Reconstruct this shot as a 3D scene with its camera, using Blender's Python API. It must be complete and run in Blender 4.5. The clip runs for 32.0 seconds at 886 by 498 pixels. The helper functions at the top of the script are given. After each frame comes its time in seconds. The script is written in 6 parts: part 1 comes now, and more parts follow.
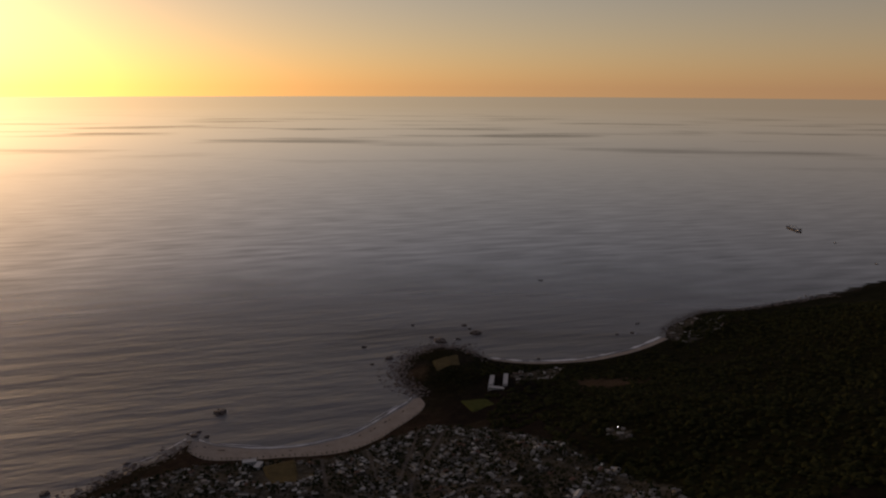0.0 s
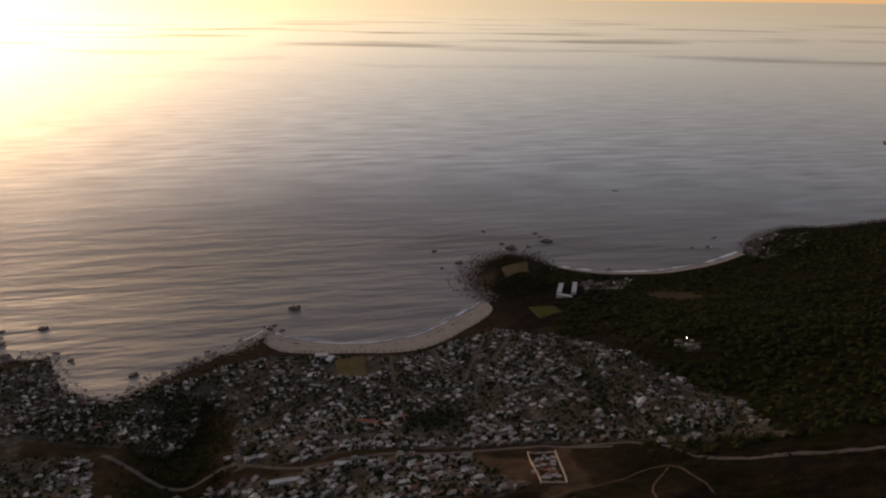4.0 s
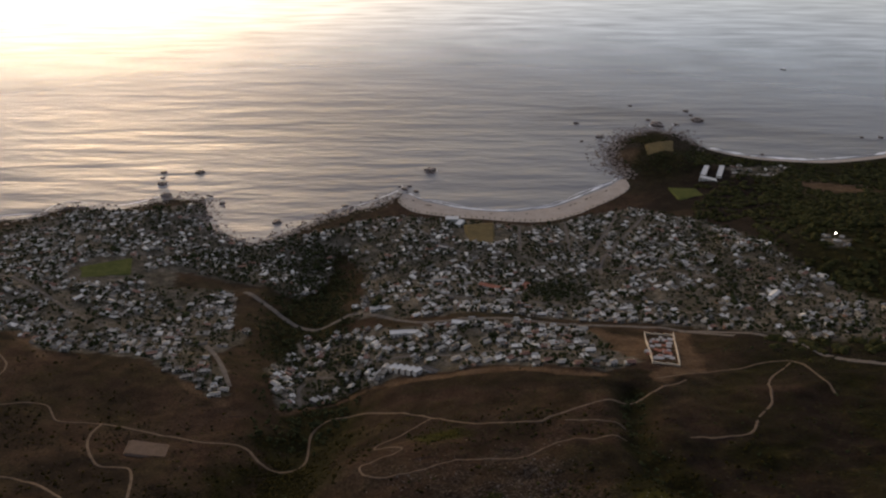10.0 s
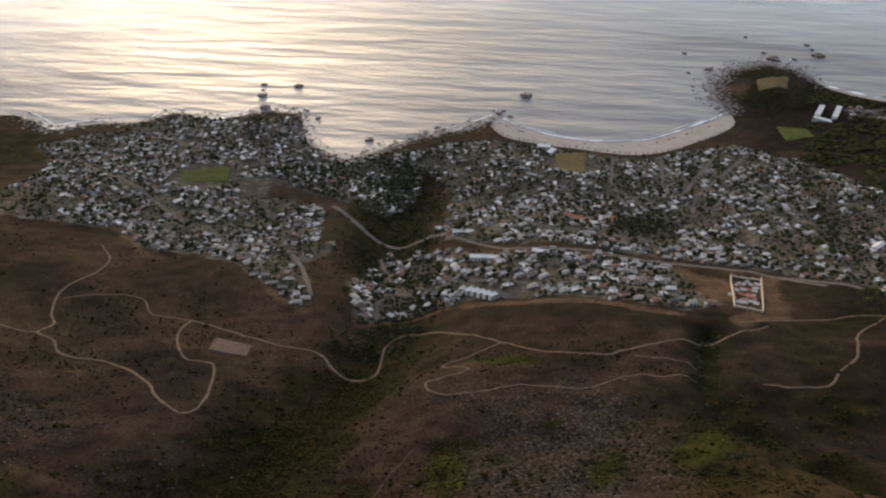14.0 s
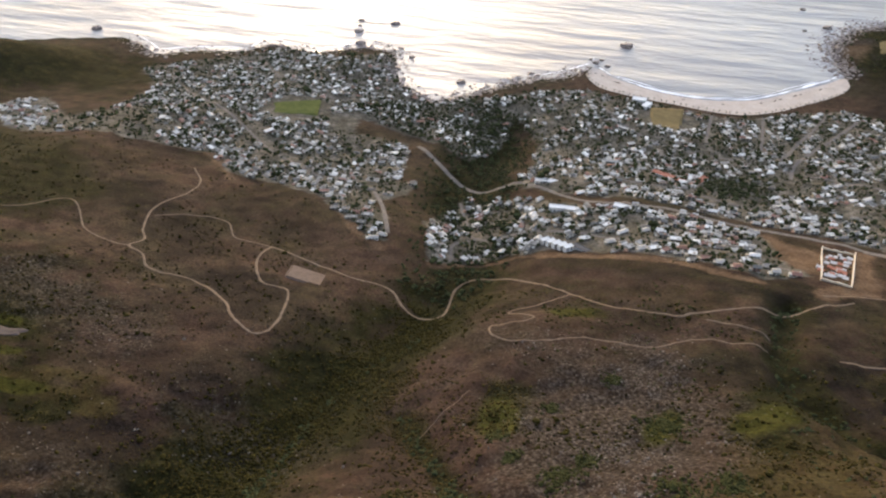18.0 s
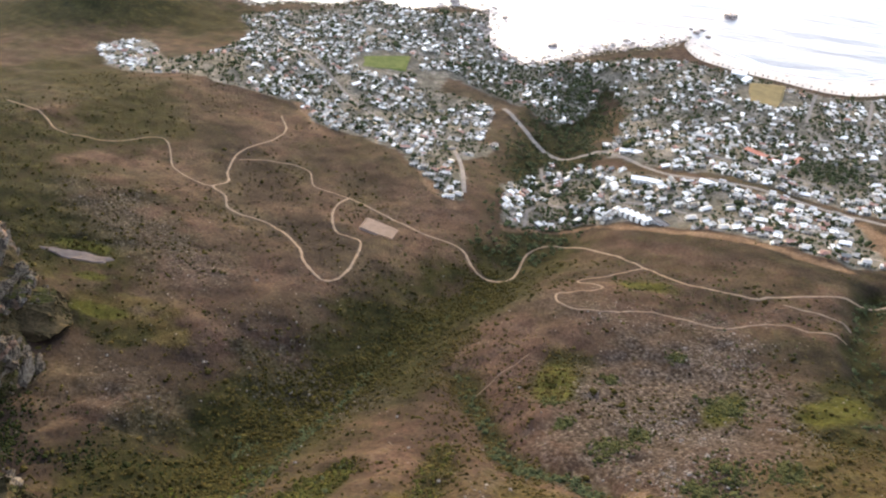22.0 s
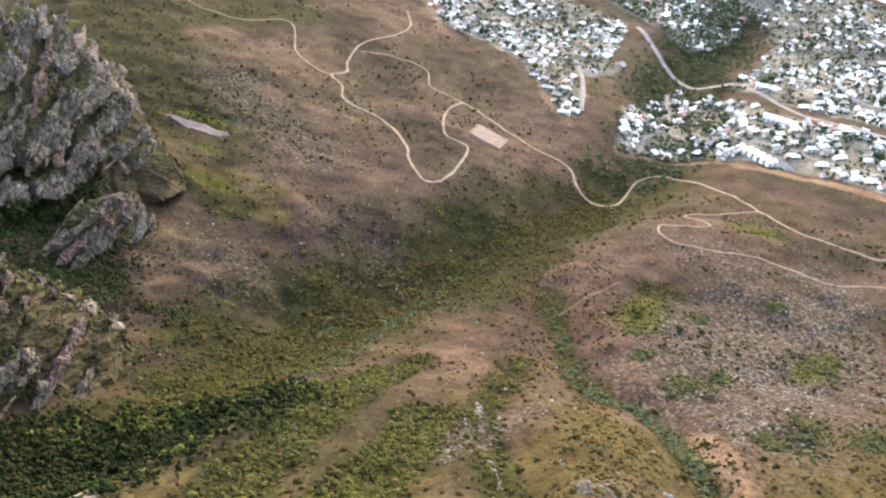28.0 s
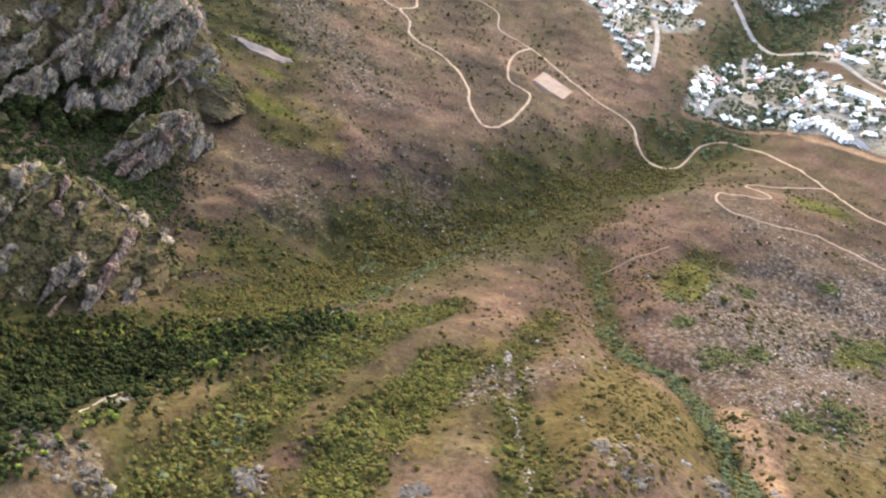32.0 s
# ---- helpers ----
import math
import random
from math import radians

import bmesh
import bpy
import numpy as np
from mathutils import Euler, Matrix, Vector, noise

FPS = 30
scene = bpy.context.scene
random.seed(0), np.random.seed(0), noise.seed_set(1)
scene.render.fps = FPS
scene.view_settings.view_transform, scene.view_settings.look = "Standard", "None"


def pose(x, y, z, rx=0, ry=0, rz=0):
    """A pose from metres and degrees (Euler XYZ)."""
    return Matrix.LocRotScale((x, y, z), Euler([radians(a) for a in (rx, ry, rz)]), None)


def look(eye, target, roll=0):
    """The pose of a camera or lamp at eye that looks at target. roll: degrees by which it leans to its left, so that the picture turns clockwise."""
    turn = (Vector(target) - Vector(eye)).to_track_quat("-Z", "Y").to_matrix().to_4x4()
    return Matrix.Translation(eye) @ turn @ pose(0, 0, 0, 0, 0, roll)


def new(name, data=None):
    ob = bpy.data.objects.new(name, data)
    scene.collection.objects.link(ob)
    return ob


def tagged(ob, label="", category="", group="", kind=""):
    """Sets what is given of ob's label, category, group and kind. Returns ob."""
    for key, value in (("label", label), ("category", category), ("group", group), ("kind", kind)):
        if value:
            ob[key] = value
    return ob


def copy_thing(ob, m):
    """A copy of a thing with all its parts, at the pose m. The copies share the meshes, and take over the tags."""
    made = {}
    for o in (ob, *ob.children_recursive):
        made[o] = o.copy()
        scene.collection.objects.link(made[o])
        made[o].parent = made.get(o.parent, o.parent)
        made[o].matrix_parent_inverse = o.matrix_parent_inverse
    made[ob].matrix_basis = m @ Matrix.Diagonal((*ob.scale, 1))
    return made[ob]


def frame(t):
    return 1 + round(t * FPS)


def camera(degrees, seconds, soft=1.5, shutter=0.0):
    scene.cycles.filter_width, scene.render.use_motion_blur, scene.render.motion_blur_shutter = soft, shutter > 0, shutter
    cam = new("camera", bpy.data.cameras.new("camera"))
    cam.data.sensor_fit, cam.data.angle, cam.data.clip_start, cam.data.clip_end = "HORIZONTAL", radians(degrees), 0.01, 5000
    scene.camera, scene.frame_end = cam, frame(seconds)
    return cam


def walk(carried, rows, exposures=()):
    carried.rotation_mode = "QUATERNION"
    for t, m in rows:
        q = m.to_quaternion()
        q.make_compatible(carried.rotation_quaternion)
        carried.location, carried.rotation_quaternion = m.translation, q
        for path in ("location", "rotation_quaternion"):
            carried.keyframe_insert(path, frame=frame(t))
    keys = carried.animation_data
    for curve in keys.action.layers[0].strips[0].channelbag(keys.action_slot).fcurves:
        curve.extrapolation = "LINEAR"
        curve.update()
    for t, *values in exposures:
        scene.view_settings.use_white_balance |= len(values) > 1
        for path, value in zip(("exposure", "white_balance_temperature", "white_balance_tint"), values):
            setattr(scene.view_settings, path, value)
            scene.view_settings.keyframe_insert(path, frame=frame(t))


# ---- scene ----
FOV = 59.78
# seconds, eye, then degrees of heading (clockwise), tilt and lean
PATH = [
    (0, 0, 0, 900, 0, -12.14, -0.19),
    (0.5, -0.4, 0.3, 898.1, -0.08, -13.03, -0.14),
    (1, -0.4, 0.7, 896.4, -0.15, -13.95, -0.24),
    (1.5, -0.3, 1.1, 894.8, -0.87, -14.82, -0.28),
    (2, 0.1, 1.6, 893.4, -1.82, -15.67, -0.32),
    (2.5, 0.7, 2.1, 892, -2.74, -16.5, -0.34),
    (3, 1.4, 2.6, 890.8, -3.68, -17.34, -0.38),
    (3.5, 2.4, 3.2, 889.7, -4.61, -18.14, -0.4),
    (5.5, 7.7, 5.7, 886.1, -8.28, -21.46, -0.54),
    (6, 9.3, 6.4, 885.4, -9.2, -22.31, -0.49),
    (6.5, 11.1, 7.1, 884.7, -10.13, -23.15, -0.46),
    (7, 12.9, 7.8, 884.1, -11.06, -24, -0.45),
    (7.5, 14.7, 8.5, 883.5, -12, -24.84, -0.44),
    (8, 16.7, 9.3, 883, -12.96, -25.66, -0.48),
    (8.5, 18.7, 10.1, 882.5, -13.92, -26.43, -0.47),
    (9, 20.7, 10.8, 882, -14.91, -27.19, -0.47),
    (9.5, 22.7, 11.6, 881.5, -15.88, -27.9, -0.39),
    (10, 24.8, 12.4, 881.1, -16.86, -28.61, -0.34),
    (10.5, 26.9, 13.2, 880.7, -17.83, -29.3, -0.26),
    (11, 29, 14, 880.2, -18.8, -29.97, -0.23),
    (11.5, 31.1, 14.8, 879.8, -19.8, -30.68, -0.18),
    (12, 33.1, 15.6, 879.4, -20.83, -31.37, -0.16),
    (12.5, 35.2, 16.4, 879, -21.86, -32.04, -0.12),
    (13, 37.2, 17.2, 878.6, -22.88, -32.73, -0.11),
    (13.5, 39.1, 18, 878.1, -23.92, -33.42, -0.05),
    (14, 41.1, 18.8, 877.7, -24.96, -34.11, -0.02),
    (14.5, 43, 19.6, 877.2, -25.98, -34.79, 0.02),
    (16.5, 50, 22.7, 875.3, -30, -37.03, 0.1),
    (17, 51.6, 23.4, 874.7, -30.98, -37.38, 0.09),
    (17.5, 53.1, 24.2, 874.2, -31.94, -37.71, 0.04),
    (18, 54.6, 24.9, 873.6, -32.9, -38.03, 0.04),
    (18.5, 56, 25.7, 873, -33.88, -38.37, 0.14),
    (19, 57.3, 26.4, 872.4, -34.86, -38.71, 0.16),
    (19.5, 58.6, 27.1, 871.8, -35.83, -39.04, 0.2),
    (20, 59.7, 27.8, 871.2, -36.78, -39.38, 0.33),
    (20.5, 60.8, 28.5, 870.5, -37.77, -39.69, 0.35),
    (21, 61.9, 29.2, 869.8, -38.72, -40.01, 0.44),
    (21.5, 62.8, 29.9, 869.2, -39.7, -40.33, 0.49),
    (22, 63.7, 30.5, 868.5, -40.67, -40.65, 0.58),
    (22.5, 64.5, 31.2, 867.8, -41.66, -41.08, 0.62),
    (23, 65.3, 31.9, 867.1, -42.65, -41.65, 0.7),
    (23.5, 65.9, 32.5, 866.4, -43.62, -42.2, 0.75),
    (24, 66.6, 33.2, 865.7, -44.59, -42.74, 0.71),
    (24.5, 67.1, 33.8, 865.1, -45.55, -43.26, 0.74),
    (25, 67.7, 34.5, 864.4, -46.49, -43.81, 0.74),
    (25.5, 68.1, 35.1, 863.8, -47.44, -44.36, 0.72),
    (27.5, 69.7, 37.6, 861.5, -51.04, -46.46, 0.84),
    (28, 70, 38.2, 861, -51.89, -46.96, 0.74),
    (28.5, 70.4, 38.9, 860.6, -52.73, -47.45, 0.67),
    (29, 70.7, 39.5, 860.2, -53.55, -47.99, 0.55),
    (29.5, 71, 40.2, 859.9, -54.31, -48.49, 0.42),
    (30, 71.4, 40.8, 859.7, -55.05, -49.02, 0.3),
    (30.5, 71.8, 41.5, 859.5, -55.79, -49.5, 0.17),
    (31, 72.2, 42.2, 859.4, -56.54, -50, 0.03),
    (31.5, 72.6, 42.9, 859.5, -57.27, -50.51, -0.14),
    (32, 73.2, 43.6, 859.6, -58.01, -51.02, -0.29),
]


def aim(x, y, z, heading, tilt, lean):
    a, b = radians(heading), radians(tilt)
    eye = Vector((x, y, z))
    return look(eye, eye + Vector((math.sin(a) * math.cos(b), math.cos(a) * math.cos(b), math.sin(b))) * 100, -lean)


cam = camera(FOV, 32.0, soft=2.2)
walk(cam, [(t, aim(*row)) for t, *row in PATH],
     exposures=[(0, -1.0, 6450, 26), (3.5, -0.2, 6450, 23), (6, 0.3, 6450, 20), (9, 0.75, 6150, 17), (13, 1.45, 5850, 12),
                (16.5, 2.35, 5700, 10), (19, 2.95, 5650, 10), (23, 3.85, 5500, 10), (28, 4.42, 5250, 9), (32, 4.55, 5250, 9)])

# ---- sky, sun ----
SUN_HEADING, SUN_UP = -41.0, 5.0
sky_world = bpy.data.worlds.new("evening_sky")
scene.world = sky_world
sky_world.use_nodes = True


def build_sky(tree):
    """Clear evening air above; below the horizon the open sea, that air's reflection painted into its colour, goes on
    to the edge of sight.
    """
    n, link = tree.nodes, tree.links
    n.clear()
    way = n.new("ShaderNodeTexCoord").outputs["Generated"]
    part_xyz = n.new("ShaderNodeSeparateXYZ")
    link.new(way, part_xyz.inputs[0])

    def calc(op, a, b=None, clamp=False):
        node = n.new("ShaderNodeMath")
        node.operation, node.use_clamp = op, clamp
        for k, v in enumerate((a, b)):
            if v is None:
                continue
            if isinstance(v, (int, float)):
                node.inputs[k].default_value = v
            else:
                link.new(v, node.inputs[k])
        return node.outputs[0]

    up = calc("ADD", part_xyz.outputs[2], 0.0166)
    lifted = calc("MAXIMUM", calc("ABSOLUTE", up), 0.012)
    below = calc("LESS_THAN", up, 0.0)
    mirrored = calc("ADD", lifted, calc("MULTIPLY", below, 0.08))
    upward = n.new("ShaderNodeCombineXYZ")
    link.new(part_xyz.outputs[0], upward.inputs[0])
    link.new(part_xyz.outputs[1], upward.inputs[1])
    link.new(mirrored, upward.inputs[2])
    air = n.new("ShaderNodeTexSky")
    air.sky_type, air.sun_disc = "NISHITA", False
    air.sun_elevation, air.sun_rotation = radians(SUN_UP), radians(SUN_HEADING)
    air.air_density, air.dust_density, air.ozone_density = 1.0, 0.9, 1.0
    link.new(upward.outputs[0], air.inputs[0])
    # the sea's share of mirrored sky, less the steeper one looks down on it
    share = calc("ADD", calc("MULTIPLY", calc("POWER", calc("SUBTRACT", 1.0, lifted), 3.3), 0.9), 0.08)
    # slicks: long calm streaks far out on the water
    flat_way = n.new("ShaderNodeCombineXYZ")
    link.new(calc("DIVIDE", part_xyz.outputs[0], lifted), flat_way.inputs[0])
    link.new(calc("MULTIPLY", calc("DIVIDE", part_xyz.outputs[1], lifted), 2.4), flat_way.inputs[1])
    slick = n.new("ShaderNodeTexNoise")
    slick.inputs["Scale"].default_value, slick.inputs["Detail"].default_value = 0.16, 7.0
    link.new(flat_way.outputs[0], slick.inputs["Vector"])
    # they lie in one belt, ten to forty kilometres out
    belt = calc("MULTIPLY", calc("MULTIPLY", calc("SUBTRACT", lifted, 0.016, True), 60.0, True), calc("MULTIPLY", calc("SUBTRACT", 0.105, lifted, True), 18.0, True))
    calm = calc("SUBTRACT", 1.0, calc("MULTIPLY", calc("MULTIPLY", calc("SUBTRACT", slick.outputs["Fac"], 0.52, True), 3.2, True), belt))
    edge = calc("SUBTRACT", 1.0, calc("MULTIPLY", calc("POWER", 2.718, calc("MULTIPLY", lifted, -70.0)), 0.45))
    # the swell's crests, fading with distance
    crest_way = n.new("ShaderNodeMapping")
    crest_way.vector_type, crest_way.inputs["Rotation"].default_value = "POINT", (0, 0, radians(72))
    plain_way = n.new("ShaderNodeCombineXYZ")
    link.new(calc("DIVIDE", part_xyz.outputs[0], lifted), plain_way.inputs[0])
    link.new(calc("DIVIDE", part_xyz.outputs[1], lifted), plain_way.inputs[1])
    link.new(plain_way.outputs[0], crest_way.inputs[0])
    long_crest = n.new("ShaderNodeMapping")
    long_crest.inputs["Scale"].default_value = (1.0, 0.22, 1.0)
    link.new(crest_way.outputs[0], long_crest.inputs[0])
    crest = n.new("ShaderNodeTexNoise")
    crest.inputs["Scale"].default_value, crest.inputs["Detail"].default_value = 11.0, 3.0
    link.new(long_crest.outputs[0], crest.inputs["Vector"])
    share = calc("MULTIPLY", share, calc("ADD", 1.0, calc("MULTIPLY", calc("SUBTRACT", crest.outputs["Fac"], 0.5), calc("MULTIPLY", calc("MULTIPLY", calc("SUBTRACT", lifted, 0.05, True), 7.0, True), 1.1))))
    share = calc("MULTIPLY", calc("MULTIPLY", share, calm), edge)
    # the sun's broad path on the water, painted in: brighter toward its heading
    toward = calc("MAXIMUM", calc("ADD", calc("MULTIPLY", part_xyz.outputs[0], math.sin(radians(SUN_HEADING))), calc("MULTIPLY", part_xyz.outputs[1], math.cos(radians(SUN_HEADING)))), 0.0)
    share = calc("MULTIPLY", share, calc("ADD", calc("MULTIPLY", calc("POWER", toward, 4.0), 0.3), 0.82))
    gain = calc("ADD", calc("MULTIPLY", below, calc("SUBTRACT", share, 1.0)), 1.0)
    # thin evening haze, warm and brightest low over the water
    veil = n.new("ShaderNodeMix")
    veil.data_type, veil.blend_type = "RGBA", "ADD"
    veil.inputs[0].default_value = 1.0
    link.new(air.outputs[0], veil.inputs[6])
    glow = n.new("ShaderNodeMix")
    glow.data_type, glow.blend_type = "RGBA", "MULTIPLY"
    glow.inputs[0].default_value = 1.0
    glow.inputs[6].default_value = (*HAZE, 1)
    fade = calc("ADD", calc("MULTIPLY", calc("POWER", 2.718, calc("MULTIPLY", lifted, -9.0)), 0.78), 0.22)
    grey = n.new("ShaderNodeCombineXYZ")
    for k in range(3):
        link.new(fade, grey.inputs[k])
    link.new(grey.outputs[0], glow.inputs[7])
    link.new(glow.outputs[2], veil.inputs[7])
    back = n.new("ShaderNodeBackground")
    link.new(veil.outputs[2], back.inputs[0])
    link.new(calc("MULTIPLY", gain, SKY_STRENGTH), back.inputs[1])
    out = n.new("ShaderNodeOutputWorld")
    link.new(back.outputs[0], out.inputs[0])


SKY_STRENGTH = 0.15
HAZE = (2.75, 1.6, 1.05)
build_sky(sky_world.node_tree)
sun_data = bpy.data.lights.new("sun", "SUN")
sun_data.energy, sun_data.angle, sun_data.color = 0.32, radians(24), (1.0, 0.84, 0.66)
sun_lamp = new("sun", sun_data)
sun_way = Vector((math.sin(radians(SUN_HEADING)) * math.cos(radians(SUN_UP)), math.cos(radians(SUN_HEADING)) * math.cos(radians(SUN_UP)), math.sin(radians(SUN_UP))))
sun_lamp.matrix_world = look(sun_way * 3000, (0, 0, 0))

# ---- materials ----
def material(name, rough=0.9, metal=0.0):
    m = bpy.data.materials.new(name)
    m.use_nodes = True
    shader = m.node_tree.nodes["Principled BSDF"]
    shader.inputs["Roughness"].default_value, shader.inputs["Metallic"].default_value = rough, metal
    shader.inputs["Specular IOR Level"].default_value = 0.02 if rough > 0.6 else 0.5
    return m, m.node_tree.nodes, m.node_tree.links, shader


def place_coords(n, link, scale=(1, 1, 1)):
    """World coordinates in metres."""
    geo = n.new("ShaderNodeNewGeometry")
    mapping = n.new("ShaderNodeMapping")
    mapping.inputs["Scale"].default_value = scale
    link.new(geo.outputs["Position"], mapping.inputs[0])
    return mapping.outputs[0]


def noise_node(n, link, coords, size, detail=4, rough=0.55):
    node = n.new("ShaderNodeTexNoise")
    node.inputs["Scale"].default_value, node.inputs["Detail"].default_value, node.inputs["Roughness"].default_value = 1.0 / size, detail, rough
    link.new(coords, node.inputs["Vector"])
    return node.outputs["Fac"]


def ramp(n, link, fac, stops):
    node = n.new("ShaderNodeValToRGB")
    while len(node.color_ramp.elements) < len(stops):
        node.color_ramp.elements.new(0.5)
    for e, (p, c) in zip(node.color_ramp.elements, stops):
        e.position, e.color = p, (*c, 1)
    link.new(fac, node.inputs[0])
    return node.outputs[0]


def mix(n, link, fac, a, b, kind="MIX"):
    node = n.new("ShaderNodeMix")
    node.data_type, node.blend_type = "RGBA", kind
    for socket, v in ((node.inputs[0], fac), (node.inputs[6], a), (node.inputs[7], b)):
        if isinstance(v, (int, float)):
            socket.default_value = v
        elif isinstance(v, tuple):
            socket.default_value = (*v, 1)
        else:
            link.new(v, socket)
    return node.outputs[2]


def bump(n, link, shader, fac, strength, distance):
    node = n.new("ShaderNodeBump")
    node.inputs["Strength"].default_value, node.inputs["Distance"].default_value = strength, distance
    link.new(fac, node.inputs["Height"])
    link.new(node.outputs[0], shader.inputs["Normal"])


def mottled(name, dark, light, size, rough=0.9, relief=0.3, random_part=0.0, fine=0.15):
    """A rough natural or painted surface: two scales of mottling, and a fine relief."""
    m, n, link, shader = material(name, rough)
    coords = place_coords(n, link)
    big, small = noise_node(n, link, coords, size), noise_node(n, link, coords, size * fine, 3)
    both = n.new("ShaderNodeMath")
    both.operation = "ADD"
    link.new(big, both.inputs[0]), link.new(small, both.inputs[1])
    half = n.new("ShaderNodeMath")
    half.operation, half.inputs[1].default_value = "MULTIPLY", 0.5
    link.new(both.outputs[0], half.inputs[0])
    colour = ramp(n, link, half.outputs[0], [(0.36, dark), (0.64, light)])
    if random_part:
        geo = n.new("ShaderNodeNewGeometry")
        tone = ramp(n, link, geo.outputs["Random Per Island"], [(0, (1 - random_part,) * 3), (1, (1 + random_part * 0.5,) * 3)])
        colour = mix(n, link, 1.0, colour, tone, "MULTIPLY")
    link.new(colour, shader.inputs["Base Color"])
    if relief:
        bump(n, link, shader, small, relief, size * fine)
    return m


def varied(name, stops, rough, per_object, relief=0.1):
    """One surface in many colours: a colour for each object, or for each joined piece, with stains."""
    m, n, link, shader = material(name, rough)
    pick = n.new("ShaderNodeObjectInfo").outputs["Random"] if per_object else n.new("ShaderNodeNewGeometry").outputs["Random Per Island"]
    colour = ramp(n, link, pick, stops)
    colour.node.color_ramp.interpolation = "CONSTANT"
    coords = place_coords(n, link)
    stain = noise_node(n, link, coords, 2.5)
    colour = mix(n, link, 1.0, colour, ramp(n, link, stain, [(0.3, (0.72, 0.7, 0.68)), (0.7, (1.05, 1.05, 1.05))]), "MULTIPLY")
    link.new(colour, shader.inputs["Base Color"])
    bump(n, link, shader, noise_node(n, link, coords, 0.4), relief, 0.05)
    return m


def ground_material():
    """Dry mountain heath, green scrub, bare earth, stones and town ground, laid out by the mesh's two cover layers."""
    m, n, link, shader = material("mountain_ground", 0.95)
    coords = place_coords(n, link)
    big, mid, small = noise_node(n, link, coords, 130, 5), noise_node(n, link, coords, 22, 6, 0.68), noise_node(n, link, coords, 3.5, 5, 0.72)
    frayed = noise_node(n, link, coords, 11, 6, 0.75)

    def layers(name):
        layer = n.new("ShaderNodeVertexColor")
        layer.layer_name = name
        split = n.new("ShaderNodeSeparateColor")
        link.new(layer.outputs[0], split.inputs[0])
        return [split.outputs[0], split.outputs[1], split.outputs[2], layer.outputs["Alpha"]]

    def ragged(share):
        """A cover's share of the ground, frayed at its edges."""
        node = n.new("ShaderNodeMath")
        node.operation = "MULTIPLY_ADD"
        link.new(frayed, node.inputs[0])
        node.inputs[1].default_value = 1.5
        link.new(share, node.inputs[2])
        return ramp(n, link, take(node.outputs[0], 0.5), [(0.44, (0, 0, 0)), (0.80, (0.95,) * 3)])

    def take(value, factor):
        node = n.new("ShaderNodeMath")
        node.operation, node.inputs[1].default_value = "MULTIPLY", factor
        link.new(value, node.inputs[0])
        return node.outputs[0]

    heath = ramp(n, link, mid, [(0.3, (0.0220, 0.0139, 0.0109)), (0.5, (0.0459, 0.0291, 0.0210)), (0.7, (0.0666, 0.0475, 0.0310))])
    olive = ramp(n, link, mid, [(0.3, (0.0122, 0.0141, 0.0076)), (0.55, (0.0249, 0.0270, 0.0134)), (0.75, (0.0432, 0.0416, 0.0220))])
    base = mix(n, link, ramp(n, link, big, [(0.42, (0, 0, 0)), (0.62, (0.45,) * 3)]), heath, olive)
    patchy = ramp(n, link, small, [(0.35, (0.5, 0.48, 0.46)), (0.6, (1.12, 1.12, 1.08))])
    green = ramp(n, link, mid, [(0.3, (0.0047, 0.0055, 0.0024)), (0.55, (0.0138, 0.0142, 0.0043)), (0.75, (0.0295, 0.0261, 0.0082))])
    soil = ramp(n, link, mid, [(0.3, (0.0663, 0.0414, 0.0249)), (0.7, (0.1195, 0.0829, 0.0530))])
    stone = ramp(n, link, small, [(0.42, (0.0199, 0.0147, 0.0110)), (0.55, (0.0387, 0.0308, 0.0252)), (0.66, (0.0773, 0.0679, 0.0585))])
    town = ramp(n, link, mid, [(0.3, (0.0342, 0.0342, 0.0232)), (0.5, (0.0855, 0.0776, 0.0621)), (0.7, (0.1786, 0.1629, 0.1397))])
    rust = ramp(n, link, mid, [(0.3, (0.0245, 0.0145, 0.0108)), (0.5, (0.0402, 0.0258, 0.0198)), (0.7, (0.0501, 0.0361, 0.0284))])
    burnt_and_shade = ramp(n, link, mid, [(0.3, (0.0082, 0.0065, 0.0057)), (0.55, (0.0163, 0.0123, 0.0101)), (0.75, (0.0298, 0.0230, 0.0171))])
    straw = ramp(n, link, mid, [(0.3, (0.0206, 0.0149, 0.0059)), (0.5, (0.0340, 0.0265, 0.0101)), (0.7, (0.0437, 0.0370, 0.0153))])
    lush = ramp(n, link, mid, [(0.3, (0.0173, 0.0177, 0.0042)), (0.5, (0.0302, 0.0306, 0.0063)), (0.7, (0.0446, 0.0435, 0.0091))])
    colour = base
    for share, cover in zip(layers("tone"), (rust, burnt_and_shade, straw)):
        colour = mix(n, link, ragged(share), colour, cover)
    shares = layers("cover")
    for share, cover in zip(shares[:3], (green, soil, stone)):
        colour = mix(n, link, ragged(share), colour, cover)
    colour = mix(n, link, ragged(layers("tone")[3]), colour, lush)
    colour = mix(n, link, shares[3], colour, town)
    colour = mix(n, link, 1.0, colour, patchy, "MULTIPLY")
    link.new(colour, shader.inputs["Base Color"])
    bump(n, link, shader, small, 0.9, 1.8)
    return m


